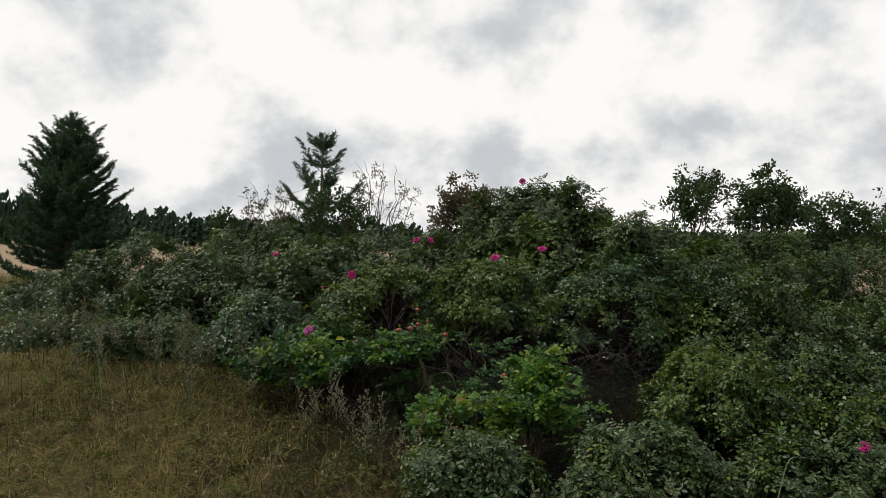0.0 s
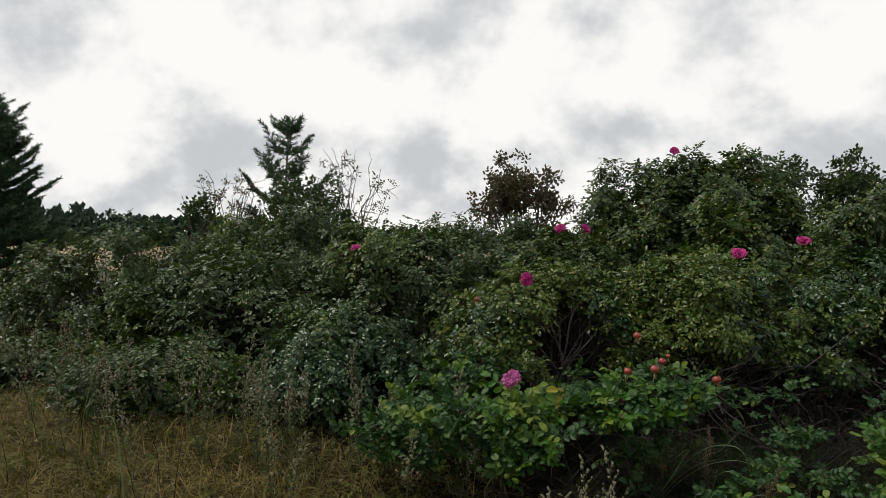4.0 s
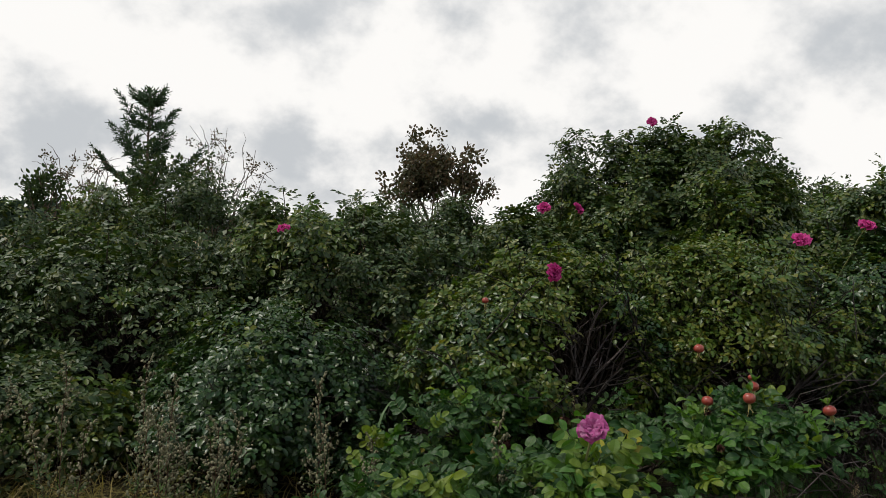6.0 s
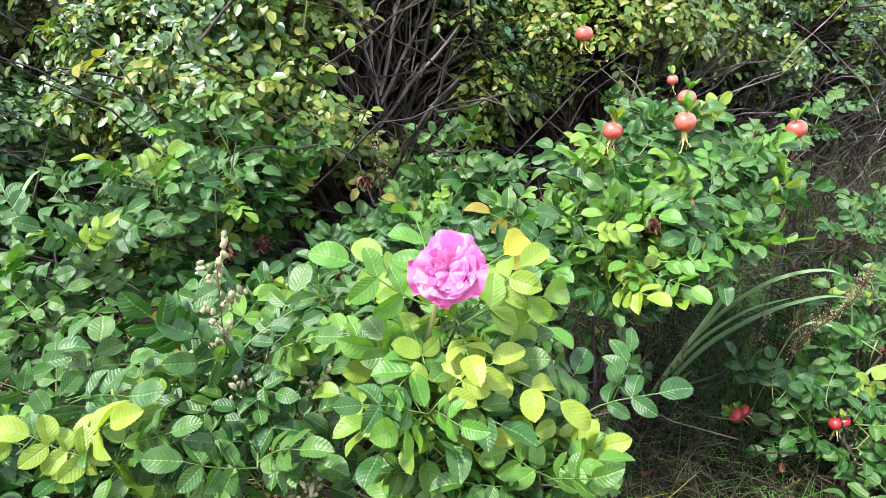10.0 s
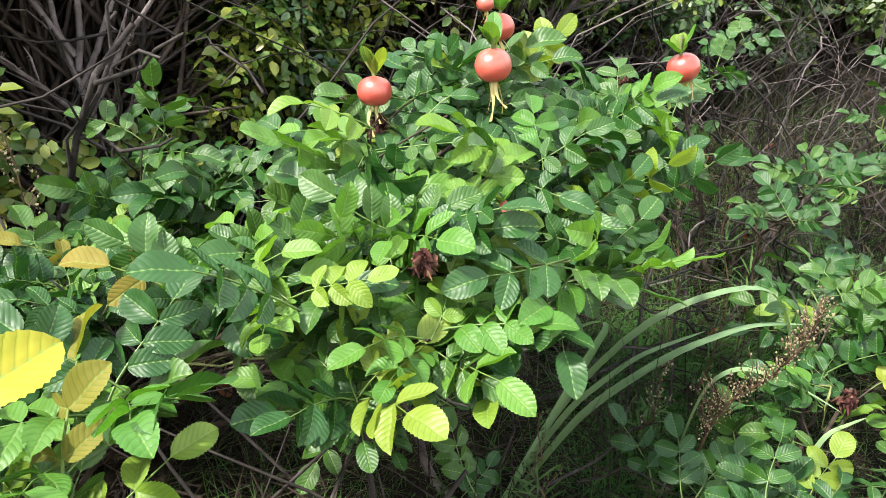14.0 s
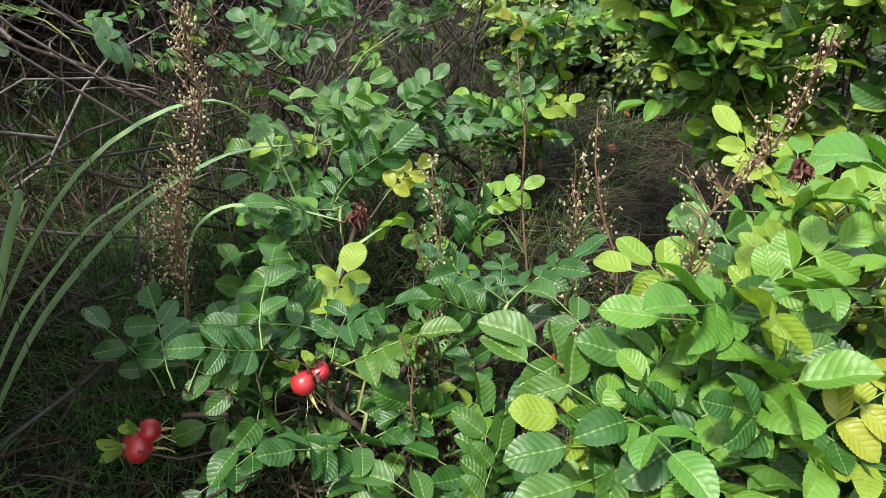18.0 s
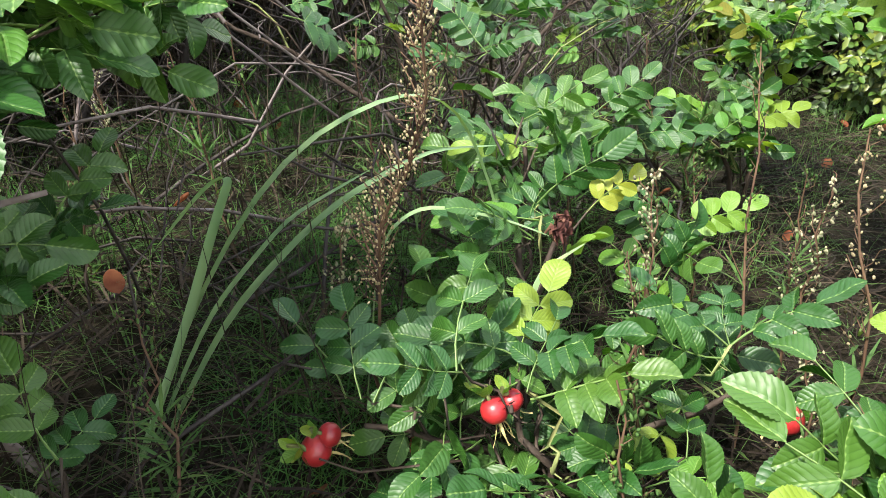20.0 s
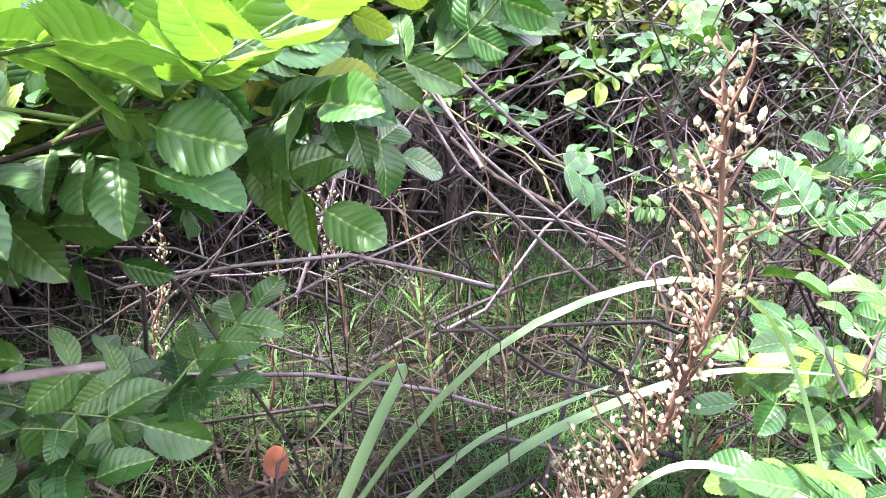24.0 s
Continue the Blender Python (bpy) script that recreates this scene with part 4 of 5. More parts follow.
for at, face, host in (((-1.62, 5.92, 1.40), (-0.2, -0.2, 0.9), bush_left), ((1.36, 3.35, 0.70), (-0.4, -0.7, 0.6), bush_sun)):
    rose_flower(host, at, face, 0.045, int(abs(at[0]) * 100))
    stalk(host, np.array(at), np.array(at) + (0.0, 0.10, -0.2))

for at, down, size in (((-0.608, 4.748, 0.970), (-0.15, -0.1, -1), 0.030), ((-0.535, 4.680, 0.990), (0, 0, -1), 0.033), ((-0.493, 4.716, 1.012), (0, 0.1, -1), 0.028),
                       ((-0.331, 4.63, 0.963), (0.35, -0.1, -1), 0.032), ((-0.60, 4.605, 0.902), (0.2, 0.3, -1), 0.020), ((-0.44, 4.79, 1.02), (0.2, 0, -1), 0.018)):
    rose_hip(bush_hips, at, down, size, int(abs(at[0]) * 1000))
for at, down, size in (((-0.420, 4.417, 0.580), (0.05, -0.35, -0.9), 0.021), ((-0.409, 4.410, 0.583), (0.3, -0.2, -1), 0.017), ((-0.468, 4.543, 0.532), (0.85, -0.2, -0.55), 0.025),
                       ((-0.459, 4.536, 0.542), (0.7, -0.3, -0.6), 0.019), ((-0.262, 4.258, 0.515), (-0.8, 0.2, 0.2), 0.026)):
    rose_hip(bush_low, at, down, size, int(abs(at[1]) * 1000), red=True)
for at, down, size, host in (((-0.03, 4.10, 0.828), (0.05, -0.1, -1), 0.028, bush_sun), ((0.06, 4.17, 0.80), (0.1, 0, -1), 0.018, bush_sun), ((-0.36, 4.10, 0.59), (0.2, 0.2, -1), 0.02, bush_lime),
                             ((-0.31, 4.13, 0.60), (0.2, 0.2, -1), 0.018, bush_lime), ((-0.507, 4.93, 1.077), (0, -0.2, -1), 0.03, bush_gap), ((-1.12, 5.05, 1.20), (0, -0.2, -1), 0.02, bush_hollow)):
    rose_hip(host, at, down, size, int(abs(at[0] * at[1]) * 1000))
for at, size, host in (((-0.90, 4.975, 0.88), 0.035, bush_fork), ((-1.07, 5.09, 0.88), 0.035, bush_fork), ((-1.03, 4.53, 0.815), 0.025, bush_main), ((-1.14, 4.93, 0.84), 0.045, bush_fork),
                       ((-1.08, 4.95, 0.83), 0.045, bush_fork), ((-0.602, 4.755, 0.942), 0.035, bush_hips), ((-0.69, 4.585, 0.902), 0.03, bush_hips), ((-0.37, 4.67, 0.95), 0.03, bush_hips),
                       ((-0.262, 4.438, 0.648), 0.036, bush_low), ((-1.0, 4.86, 0.79), 0.03, bush_main), ((-1.22, 4.72, 0.82), 0.025, bush_main), ((0.25, 4.0, 0.80), 0.03, bush_sun),
                       ((-0.35, 4.0, 0.66), 0.03, bush_lime), ((-0.30, 4.10, 0.72), 0.025, bush_lime)):
    withered_flower(host, at, size, int(abs(at[0]) * 500))
# single yellow leaves that stand out
for at, d, size, host in (((-1.22, 5.40, 0.74), (0.2, -0.6, -0.3), 1.0, bush_side), ((-1.21, 5.13, 1.07), (-0.5, -0.6, 0.1), 1.0, bush_hollow),
                          ((-0.80, 4.68, 0.87), (-0.5, 0.3, 0.4), 1.0, bush_hips), ((-1.27, 4.72, 0.84), (0.1, -0.6, 0.6), 0.8, bush_main),
                          ((-0.15, 3.98, 0.70), (-0.6, 0.1, 0.2), 1.1, bush_sun), ((-0.36, 3.93, 0.64), (-0.6, 0.3, -0.5), 1.1, bush_lime)):
    put_leaf(host, at, d, size, 1.0, rngn, True)

mat_tip = material("sunlit_yellow_leaf", [(0.2, (0.20, 0.21, 0.022)), (0.5, (0.27, 0.25, 0.03)), (0.9, (0.33, 0.27, 0.05))], 30, 0.5, by="none", through_light=0.35, veins=True)
tip = part("leaf", compound_leaf(True, 66, 1, 1.15), mat_tip, bush_main, "single lime-yellow leaf", True, True)
tip.matrix_local = Matrix(place(basis((0.72, -0.13, 0.69), 0.0, (-0.5, -0.6, 0.6)), (-1.042, 4.560, 0.882)).tolist())
for at, d, size in (((-1.09, 4.49, 0.95), (-0.7, 0.1, 0.5), 0.9), ((-1.07, 4.50, 0.94), (0.2, 0.6, 0.5), 0.95), ((-1.07, 4.47, 0.93), (0.8, -0.2, 0.15), 0.95), ((-1.08, 4.50, 0.91), (-0.6, -0.5, 0.1), 0.9),
                    ((-1.05, 4.55, 0.90), (-0.2, 0.8, 0.35), 0.9), ((-1.03, 4.55, 0.88), (0.8, 0.4, 0.2), 0.9), ((-1.06, 4.46, 0.90), (0.4, -0.7, -0.1), 0.9), ((-1.10, 4.56, 0.88), (-0.8, 0.4, 0.2), 0.85)):
    put_leaf(bush_main, at, d, size, 1.0, rngn)
# leaves that stand by themselves in the hollow
for at, d, size, host in (((-0.425, 4.55, 0.545), (0.01, 0.05, 0.08), 0.85, bush_low), ((-0.60, 4.70, 0.735), (0.5, -0.4, -0.25), 0.9, bush_hips), 
                          ((-0.23, 4.74, 0.80), (0.5, -0.3, -0.3), 0.75, bush_hips), ((-0.36, 4.50, 0.56), (0.3, 0.2, 0.7), 0.85, bush_low), ((-0.33, 4.45, 0.60), (0.1, 0.4, 0.7), 0.85, bush_low)):
    put_leaf(host, at, d, size, 0.0, rngn)


# ---- grass, litter and weeds ----
def blades(g, xy, length, width, lean, mat, name, label, kinks=3, spread=None):
    """A mass of thin bent blades, too many to count."""
    n = len(xy)
    h = g.uniform(*length, n)
    a = g.uniform(0, 6.283, n)
    le = g.uniform(*lean, n)
    s = np.linspace(0, 1, kinks)
    base = np.stack([xy[:, 0], xy[:, 1], gz(xy[:, 0], xy[:, 1]) - 0.01], 1)
    out = np.stack([np.cos(a), np.sin(a), np.zeros(n)], 1)
    side = np.stack([-np.sin(a), np.cos(a), np.zeros(n)], 1)
    w = g.uniform(*width, n)
    rows = []
    for k in range(kinks):
        u = s[k]
        c = base + out * (h * le * u ** 1.8)[:, None] + np.array([0, 0, 1.0]) * (h * (u - 0.35 * le * u * u) / (1 + 0.35 * le))[:, None]
        ww = (w * (1 - 0.85 * u))[:, None]
        rows += [c - side * ww, c + side * ww]
    v = np.stack(rows, 1)
    m = 2 * kinks
    f = np.array([(2 * k, 2 * k + 1, 2 * k + 3, 2 * k + 2) for k in range(kinks - 1)])
    ff = f[None] + (np.arange(n) * m)[:, None, None]
    geo = Geo().add(v.reshape(-1, 3), ff.reshape(-1, 4))
    ob = part(name, geo, mat, None)
    return tagged(ob, label, "grass", kind="stuff")


def scatter(g, n, x0, x1, y0, y1, keep=None):
    out = np.zeros((0, 2))
    while len(out) < n:
        p = np.stack([g.uniform(x0, x1, 2 * n), g.uniform(y0, y1, 2 * n)], 1)
        if keep is not None:
            p = p[keep(p[:, 0], p[:, 1], g)]
        out = np.concatenate([out, p])
    return out[:n]


def meadow(x, y, g):
    """Open grass ends along the ragged front of the bushes."""
    front = np.interp(x, [-6, -3.2, -2.2, -1.45, -0.9, -0.3, 0.4, 1.6, 4], [7.0, 6.0, 5.45, 5.2, 4.5, 3.75, 3.35, 3.1, 3.2])
    return y < front + g.normal(0, 0.15, len(x))


gg = np.random.default_rng(17)
blades(gg, scatter(gg, 52000, -4.6, 2.0, 1.0, 6.6, meadow), (0.04, 0.17), (0.0014, 0.0034), (0.3, 2.2), mat_grass, "meadow_grass", "short dry olive and brown meadow grass")
blades(gg, scatter(gg, 42000, -4.6, 1.4, 1.0, 6.4, meadow), (0.03, 0.09), (0.0012, 0.0026), (0.8, 3.0), mat_grass, "meadow_grass", "matted short golden-brown grass")
blades(gg, scatter(gg, 3200, -4.8, 1.5, 1.6, 6.2, meadow), (0.22, 0.42), (0.0009, 0.0018), (0.3, 1.4), mat_straw_shaded, "tall_dry_grass", "tall thin dry grass stalks in the shade-darkened straw colour", 4)
blades(gg, scatter(gg, 10000, -16, -3.2, 6.0, 26, lambda x, y, g: y > -0.9 * x + 1.0), (0.25, 0.6), (0.004, 0.009), (0.2, 1.0), mat_grass, "meadow_grass", "tall green and brown grass beside the pine")


BEAD = Geo()
lathe(BEAD, [(0.05, 1.1), (0.9, 0.45), (0.85, -0.5), (0.05, -1.0)], 5)


def bead(geo, p, r, g):
    m = place(basis(g.normal(size=3)), p, r * g.uniform(0.6, 1.3))
    m[:3, 2] *= g.uniform(0.9, 1.9)
    geo.many(BEAD, [m])


def herb_turf():
    """Small leafy herbs that break up the turf."""
    g = np.random.default_rng(29)
    xy = scatter(g, 1000, -4.4, 1.4, 1.2, 6.2, meadow)
    pts = np.stack([xy[:, 0], xy[:, 1], gz(xy[:, 0], xy[:, 1]) + g.uniform(0.02, 0.09, len(xy))], 1)
    mats = sprig_mats(pts, np.tile((0.0, 0.0, 1.0), (len(pts), 1)) + g.normal(0, 0.4, (len(pts), 3)), 0.42, g)
    geo = Geo()
    kinds = g.integers(0, len(SPRIGS), len(pts))
    for k in range(len(SPRIGS)):
        geo.many(SPRIGS[k], mats[kinds == k])
    tagged(part("meadow_herbs", geo, mat_turf, None), "small olive-green herbs in the dry turf", "herb", kind="stuff")
    heads = Geo()
    for p in scatter(g, 700, -4.4, 0.8, 1.4, 6.0, meadow):
        bead(heads, np.array([p[0], p[1], float(gz(p[0], p[1])) + g.uniform(0.08, 0.22)]), 0.006, g)
    tagged(part("seed_heads", heads, mat_worm, None), "pale seed heads standing in the turf", "seed head", kind="stuff")


def litter():
    """Matted dry grass lying in the hollow between the bushes; its dark colour carries their shade."""
    g = np.random.default_rng(23)
    n = 24000
    xy = scatter(g, n, -1.5, 1.4, 3.6, 6.0)
    near = (np.abs(xy[:, 0] + 0.2) < 0.9)
    a = g.uniform(0, 6.283, n)
    ln_ = g.uniform(0.03, 0.13, n)
    w = g.uniform(0.0005, 0.0012, n)
    z = gz(xy[:, 0], xy[:, 1]) + np.abs(g.normal(0, 0.022, n)) * near + 0.004
    up = g.normal(0, 0.16, n)
    d = np.stack([np.cos(a), np.sin(a), up], 1)
    side = np.stack([-np.sin(a), np.cos(a), np.zeros(n)], 1)
    c = np.stack([xy[:, 0], xy[:, 1], z], 1)
    rows = []
    for u, bow in ((-0.5, 0.0), (0.0, 0.12), (0.5, 0.0)):
        p = c + d * (ln_ * u)[:, None] + side * (ln_ * bow * g.normal(0, 1, n))[:, None] + np.array([0, 0, 1.0]) * (ln_ * bow * 0.6)[:, None]
        rows += [p - side * w[:, None], p + side * w[:, None] + np.array([0, 0, 0.0006])]
    v = np.stack(rows, 1)
    f = np.array([(0, 1, 3, 2), (2, 3, 5, 4)])
    geo = Geo().add(v.reshape(-1, 3), (f[None] + (np.arange(n) * 6)[:, None, None]).reshape(-1, 4))
    tagged(part("grass_litter", geo, mat_straw_shaded, None), "matted dry grass and straw under the bushes, coloured dark for shade", "litter", kind="stuff")


herb_turf()
litter()
blades(gg, scatter(gg, 12000, -0.8, 1.0, 4.3, 5.5), (0.03, 0.13), (0.0005, 0.0011), (0.3, 1.6), mat_herb, "fine_grass", "fine short green grass in the shade")
blades(gg, scatter(gg, 9000, -0.5, 0.3, 4.55, 5.15, lambda x, y, g: np.sin(13 * x + 2 * np.sin(9 * y)) + np.sin(15 * y + 1.3) > g.normal(0.3, 0.35, len(x))), (0.03, 0.11), (0.0005, 0.0010), (0.4, 1.8), mat_fine, "fine_grass", "fine fresh green grass in the hollow")
blades(gg, scatter(gg, 2600, -0.5, 1.0, 3.5, 4.4), (0.03, 0.10), (0.0006, 0.0012), (0.3, 1.5), mat_herb, "fine_grass", "fine short green grass between bushes")
blades(gg, scatter(gg, 900, -0.7, 0.9, 4.5, 5.4), (0.15, 0.38), (0.0006, 0.0011), (0.1, 0.6), mat_straw_shaded, "dry_grass_stalks", "thin dry grass stalks in the hollow, coloured dark for its shade", 4)


def seed_plant(base, top, label, seed, beads=90, ball=0.0035, branch=0.06, mat=None, leafy=0):
    """A dry wormwood-like stalk whose upper half carries short branches of round seed heads."""
    g = np.random.default_rng(seed)
    base, top = np.asarray(base, float), np.asarray(top, float)
    ob = thing("wormwood_plant", label, "weed", "dry weed stalks")
    st = Geo()
    pts = bend(base, top, 9, 0, 0.004, g)
    tube(st, pts, np.linspace(0.0018, 0.0006, 9), 5)
    part("stem", st, mat_worm_stem, ob)
    tw, hd = Geo(), Geo()
    n = max(6, beads // 6)
    for i in range(n):
        u = 0.42 + 0.58 * (i + g.uniform(0, 1)) / n
        w = u * 8
        j = min(int(w), 7)
        p = pts[j] + (pts[j + 1] - pts[j]) * (w - j)
        a = g.uniform(0, 6.28)
        ln_ = branch * (1.35 - u) * g.uniform(0.4, 1.2)
        q = p + np.array([math.cos(a) * 0.55, math.sin(a) * 0.55, 0.8]) * ln_
        line = bend(p, q, 4, 0, 0.002, g)
        tube(tw, line, [0.0005, 0.0005, 0.0004, 0.0003], 3)
        for k in range(6):
            v = g.uniform(0.15, 1)
            c = p + (q - p) * v + g.normal(0, 0.0022, 3) + (0, 0, -0.001)
            bead(hd, c, ball, g)
    tagged(part("side_branch", tw, mat_worm_stem, ob), kind="stuff")
    tagged(part("seed_head", hd, mat or mat_worm, ob, "pale fluffy round seed heads"), kind="stuff")
    if leafy:
        lf = Geo()
        for i in range(leafy):
            u = g.uniform(0.02, 0.6)
            p = base + (top - base) * u
            a = g.uniform(0, 6.28)
            d = np.array([math.cos(a), math.sin(a), g.uniform(0.2, 0.9)])
            strip(lf, [p, p + d * 0.015, p + d * 0.03 + (0, 0, -0.003)], [0.0006, 0.0016, 0.0003], unit(np.cross(d, (0, 0, 1))), 0.2)
        tagged(part("stem_leaf", lf, mat_herb, ob), kind="stuff")
    return ob


def on(x, y, dz=-0.01):
    return (x, y, float(gz(x, y)) + dz)


DRY = "dry reddish wormwood stalk with pale round seed heads"
seed_plant(on(-0.372, 4.575), (-0.468, 4.412, 0.848), DRY, 51, 620, 0.00075, 0.046)
seed_plant(on(-0.437, 4.28), (-0.401, 4.106, 0.818), DRY, 52, 560, 0.00075, 0.046)
seed_plant(on(-0.22, 4.30), (-0.12, 4.33, 0.76), "slender weed stalk with small greenish seed heads", 53, 120, 0.0010, 0.05, mat_herb, 20)
seed_plant(on(-0.28, 4.20), (-0.22, 4.24, 0.73), "slender weed stalk with small greenish seed heads", 54, 100, 0.0010, 0.05, mat_worm, 20)
seed_plant(on(-0.42, 4.30), (-0.43, 4.33, 0.64), "slender weed stalk with small greenish seed heads", 55, 60, 0.0015, 0.04, mat_herb, 14)
seed_plant(on(-0.84, 5.05), (-0.845, 5.03, 0.93), "golden-brown dry weed with fine seed heads", 56, 130, 0.0012, 0.06, mat_worm)
seed_plant(on(-0.72, 5.05), (-0.70, 5.02, 0.95), "slender weed stalk with small greenish seed heads", 57, 90, 0.0015, 0.05, mat_herb, 14)
for i, (x, y, h) in enumerate(((-0.30, 4.80, 0.22), (-0.18, 4.70, 0.25), (-0.05, 4.66, 0.22), (0.08, 4.45, 0.2), (-0.42, 4.88, 0.2), (-0.12, 4.92, 0.25), (0.2, 4.5, 0.24), (-0.55, 4.60, 0.16), (0.02, 4.30, 0.2), (-0.6, 4.40, 0.14))):
    seed_plant(on(x, y), (x + 0.03 * math.sin(i * 2.1), y + 0.03 * math.cos(i), float(gz(x, y)) + h), "thin green bedstraw-like weed with tiny seed heads", 60 + i, 70, 0.0011, 0.045, mat_herb, 40)
for i, (x, y, h) in enumerate(((-0.33, 4.34, 0.22), (-0.27, 4.36, 0.26), (-0.20, 4.40, 0.22), (-0.16, 4.28, 0.25), (-0.08, 4.38, 0.20), (-0.30, 4.22, 0.20), (-0.05, 4.52, 0.24), (-0.36, 4.62, 0.15), (-0.24, 4.62, 0.18), (-0.30, 4.95, 0.24), (0.02, 4.72, 0.26), (-0.5, 4.9, 0.2))):
    seed_plant(on(x, y), (x + 0.03 * math.sin(i * 1.7 + 1), y + 0.03 * math.cos(i * 1.3), float(gz(x, y)) + h), "slender weed stalk with small greenish seed heads", 90 + i, 110, 0.0012, 0.05, mat_weed if i % 2 else mat_herb, 30)
# weeds along the front of the hedge
w1 = seed_plant((0, 0, 0), (0.03, -0.02, 0.45), "tall grey-green seeding weed at the edge of the grass", 80, 150, 0.0030, 0.11, mat_weed, 60)
g80 = np.random.default_rng(80)
w1.location = on(-1.95, 4.95)
for k in range(70):
    x = float(g80.uniform(-3.3, 0.6))
    y = float(np.interp(x, [-3.3, -2.2, -1.45, -0.9, -0.3, 0.6], [5.7, 5.2, 4.95, 4.3, 3.6, 3.2]) - abs(g80.normal(0, 0.22)))
    c = copy_thing(w1, pose(*on(x, y), g80.uniform(-14, 14), g80.uniform(-14, 14), g80.uniform(0, 360)))
    c.scale = (1, 1, g80.uniform(0.6, 1.05))


def wide_blade(parent, pts, width):
    """A long keeled grass blade that arches over."""
    p = np.asarray(pts, float)
    s = np.linspace(0, 1, len(p))
    t = np.linspace(0, 1, 22)
    q = np.stack([np.interp(t, s, p[:, c]) for c in range(3)], 1)
    for _ in range(3):
        q[1:-1] = 0.25 * q[:-2] + 0.5 * q[1:-1] + 0.25 * q[2:]
    d = q[-1] - q[0]
    side = unit(np.cross(d, (0, 0, 1)))
    w = 1.3 * width * np.minimum(1, 0.55 + 1.6 * t) * np.sqrt(np.clip(1 - t, 0, 1)) * 1.05 + 0.0004
    geo = Geo()
    strip(geo, q, w, side, 0.35)
    return part("blade", geo, mat_blade, parent)


sedge = thing("sedge_clump", "clump of long arching grey-green grass blades", "grass")
b0 = np.array(on(-0.545, 4.662))
wide_blade(sedge, [b0, (-0.47, 4.645, 0.63), (-0.40, 4.59, 0.735), (-0.33, 4.535, 0.765), (-0.285, 4.515, 0.745), (-0.262, 4.50, 0.66), (-0.265, 4.49, 0.59)], 0.0045)
wide_blade(sedge, [b0 + (0.012, 0, 0), (-0.45, 4.63, 0.615), (-0.38, 4.575, 0.685), (-0.31, 4.53, 0.712), (-0.25, 4.50, 0.70)], 0.005)
wide_blade(sedge, [b0 + (0.01, 0.008, 0), (-0.455, 4.64, 0.62), (-0.40, 4.60, 0.68), (-0.345, 4.56, 0.705)], 0.004)
wide_blade(sedge, [b0 + (-0.005, 0, 0), (-0.475, 4.645, 0.62), (-0.44, 4.625, 0.70), (-0.425, 4.62, 0.722), (-0.43, 4.645, 0.715), (-0.455, 4.69, 0.665)], 0.0035)
wide_blade(sedge, [on(-0.40, 4.56), (-0.37, 4.54, 0.66), (-0.336, 4.521, 0.678), (-0.31, 4.47, 0.665), (-0.305, 4.43, 0.655)], 0.0035)
wide_blade(sedge, [on(-0.34, 4.45), (-0.33, 4.45, 0.56), (-0.30, 4.44, 0.62), (-0.26, 4.42, 0.63)], 0.003)
tall = thing("dry_grass_stalk", "bent pale dry grass stalk beside the bush", "grass")
wide_blade(tall, [on(-1.40, 5.22), (-1.39, 5.24, 0.72), (-1.36, 5.27, 0.83), (-1.32, 5.31, 0.87), (-1.28, 5.33, 0.85)], 0.004)
for k, (x, y, h, dx) in enumerate(((1.25, 4.15, 0.55, -0.10), (1.55, 4.2, 0.5, 0.02), (1.95, 4.15, 0.5, 0.05), (0.9, 3.2, 0.45, 0.15), (2.5, 3.9, 0.5, 0.12), (-2.6, 5.0, 0.4, 0.1), (-2.3, 4.6, 0.35, -0.08))):
    t_ = thing("dry_grass_stalk", "bent pale dry grass stalk beside the bush", "grass")
    z = float(gz(x, y))
    wide_blade(t_, [(x, y, z - 0.01), (x + dx * 0.2, y, z + h * 0.5), (x + dx * 0.6, y + 0.02, z + h), (x + dx * 1.4, y + 0.03, z + h * 0.97)], 0.003)


def dead_twig(a, b, r, seed, label="fallen grey dead rose twig", forks=4, spiny=20, wood=None):
    g = np.random.default_rng(seed)
    a, b = np.asarray(a, float), np.asarray(b, float)
    ob = thing("dead_twig", label, "twig", "dead twigs")
    geo = Geo()
    ln_ = np.linalg.norm(b - a)
    pts = bend(a, b, 8, 0.02 * ln_, 0.035 * ln_, g)
    pts[1:-1] = 0.3 * pts[:-2] + 0.4 * pts[1:-1] + 0.3 * pts[2:]
    rad = np.linspace(r, r * 0.45, 8)
    tube(geo, pts, rad, 6)
    thorns(geo, pts, rad, spiny, g)
    part("stick", geo, wood or mat_twig_shaded, ob)
    for k in range(forks):
        i = int(g.integers(2, 7))
        d = unit(unit(b - a) + g.normal(0, 0.55, 3))
        q = pts[i] + d * ln_ * g.uniform(0.15, 0.4)
        sg = Geo()
        p2 = bend(pts[i], q, 5, 0, 0.02 * ln_, g)
        tube(sg, p2, np.linspace(r * 0.5, r * 0.2, 5), 5)
        thorns(sg, p2, np.full(5, r * 0.3), spiny // 4, g)
        part("side_twig", sg, wood or mat_twig_shaded, ob)
    return ob


dead_twig((-0.75, 4.66, 0.765), (-0.563, 4.602, 0.764), 0.004, 1, "bare grey thorny twig sticking out of the bush", 1, 30, mat_grey_lit)
dead_twig(on(-0.575, 4.70, -0.01), (-0.625, 4.74, 0.70), 0.0055, 2, "thick brown thorny rose cane", 1, 160, mat_grey_lit)
dead_twig(on(-0.42, 4.72, 0.03), on(-0.22, 4.68, 0.06), 0.0025, 3)
dead_twig(on(-0.36, 4.95, 0.02), on(0.05, 4.85, 0.12), 0.003, 4)
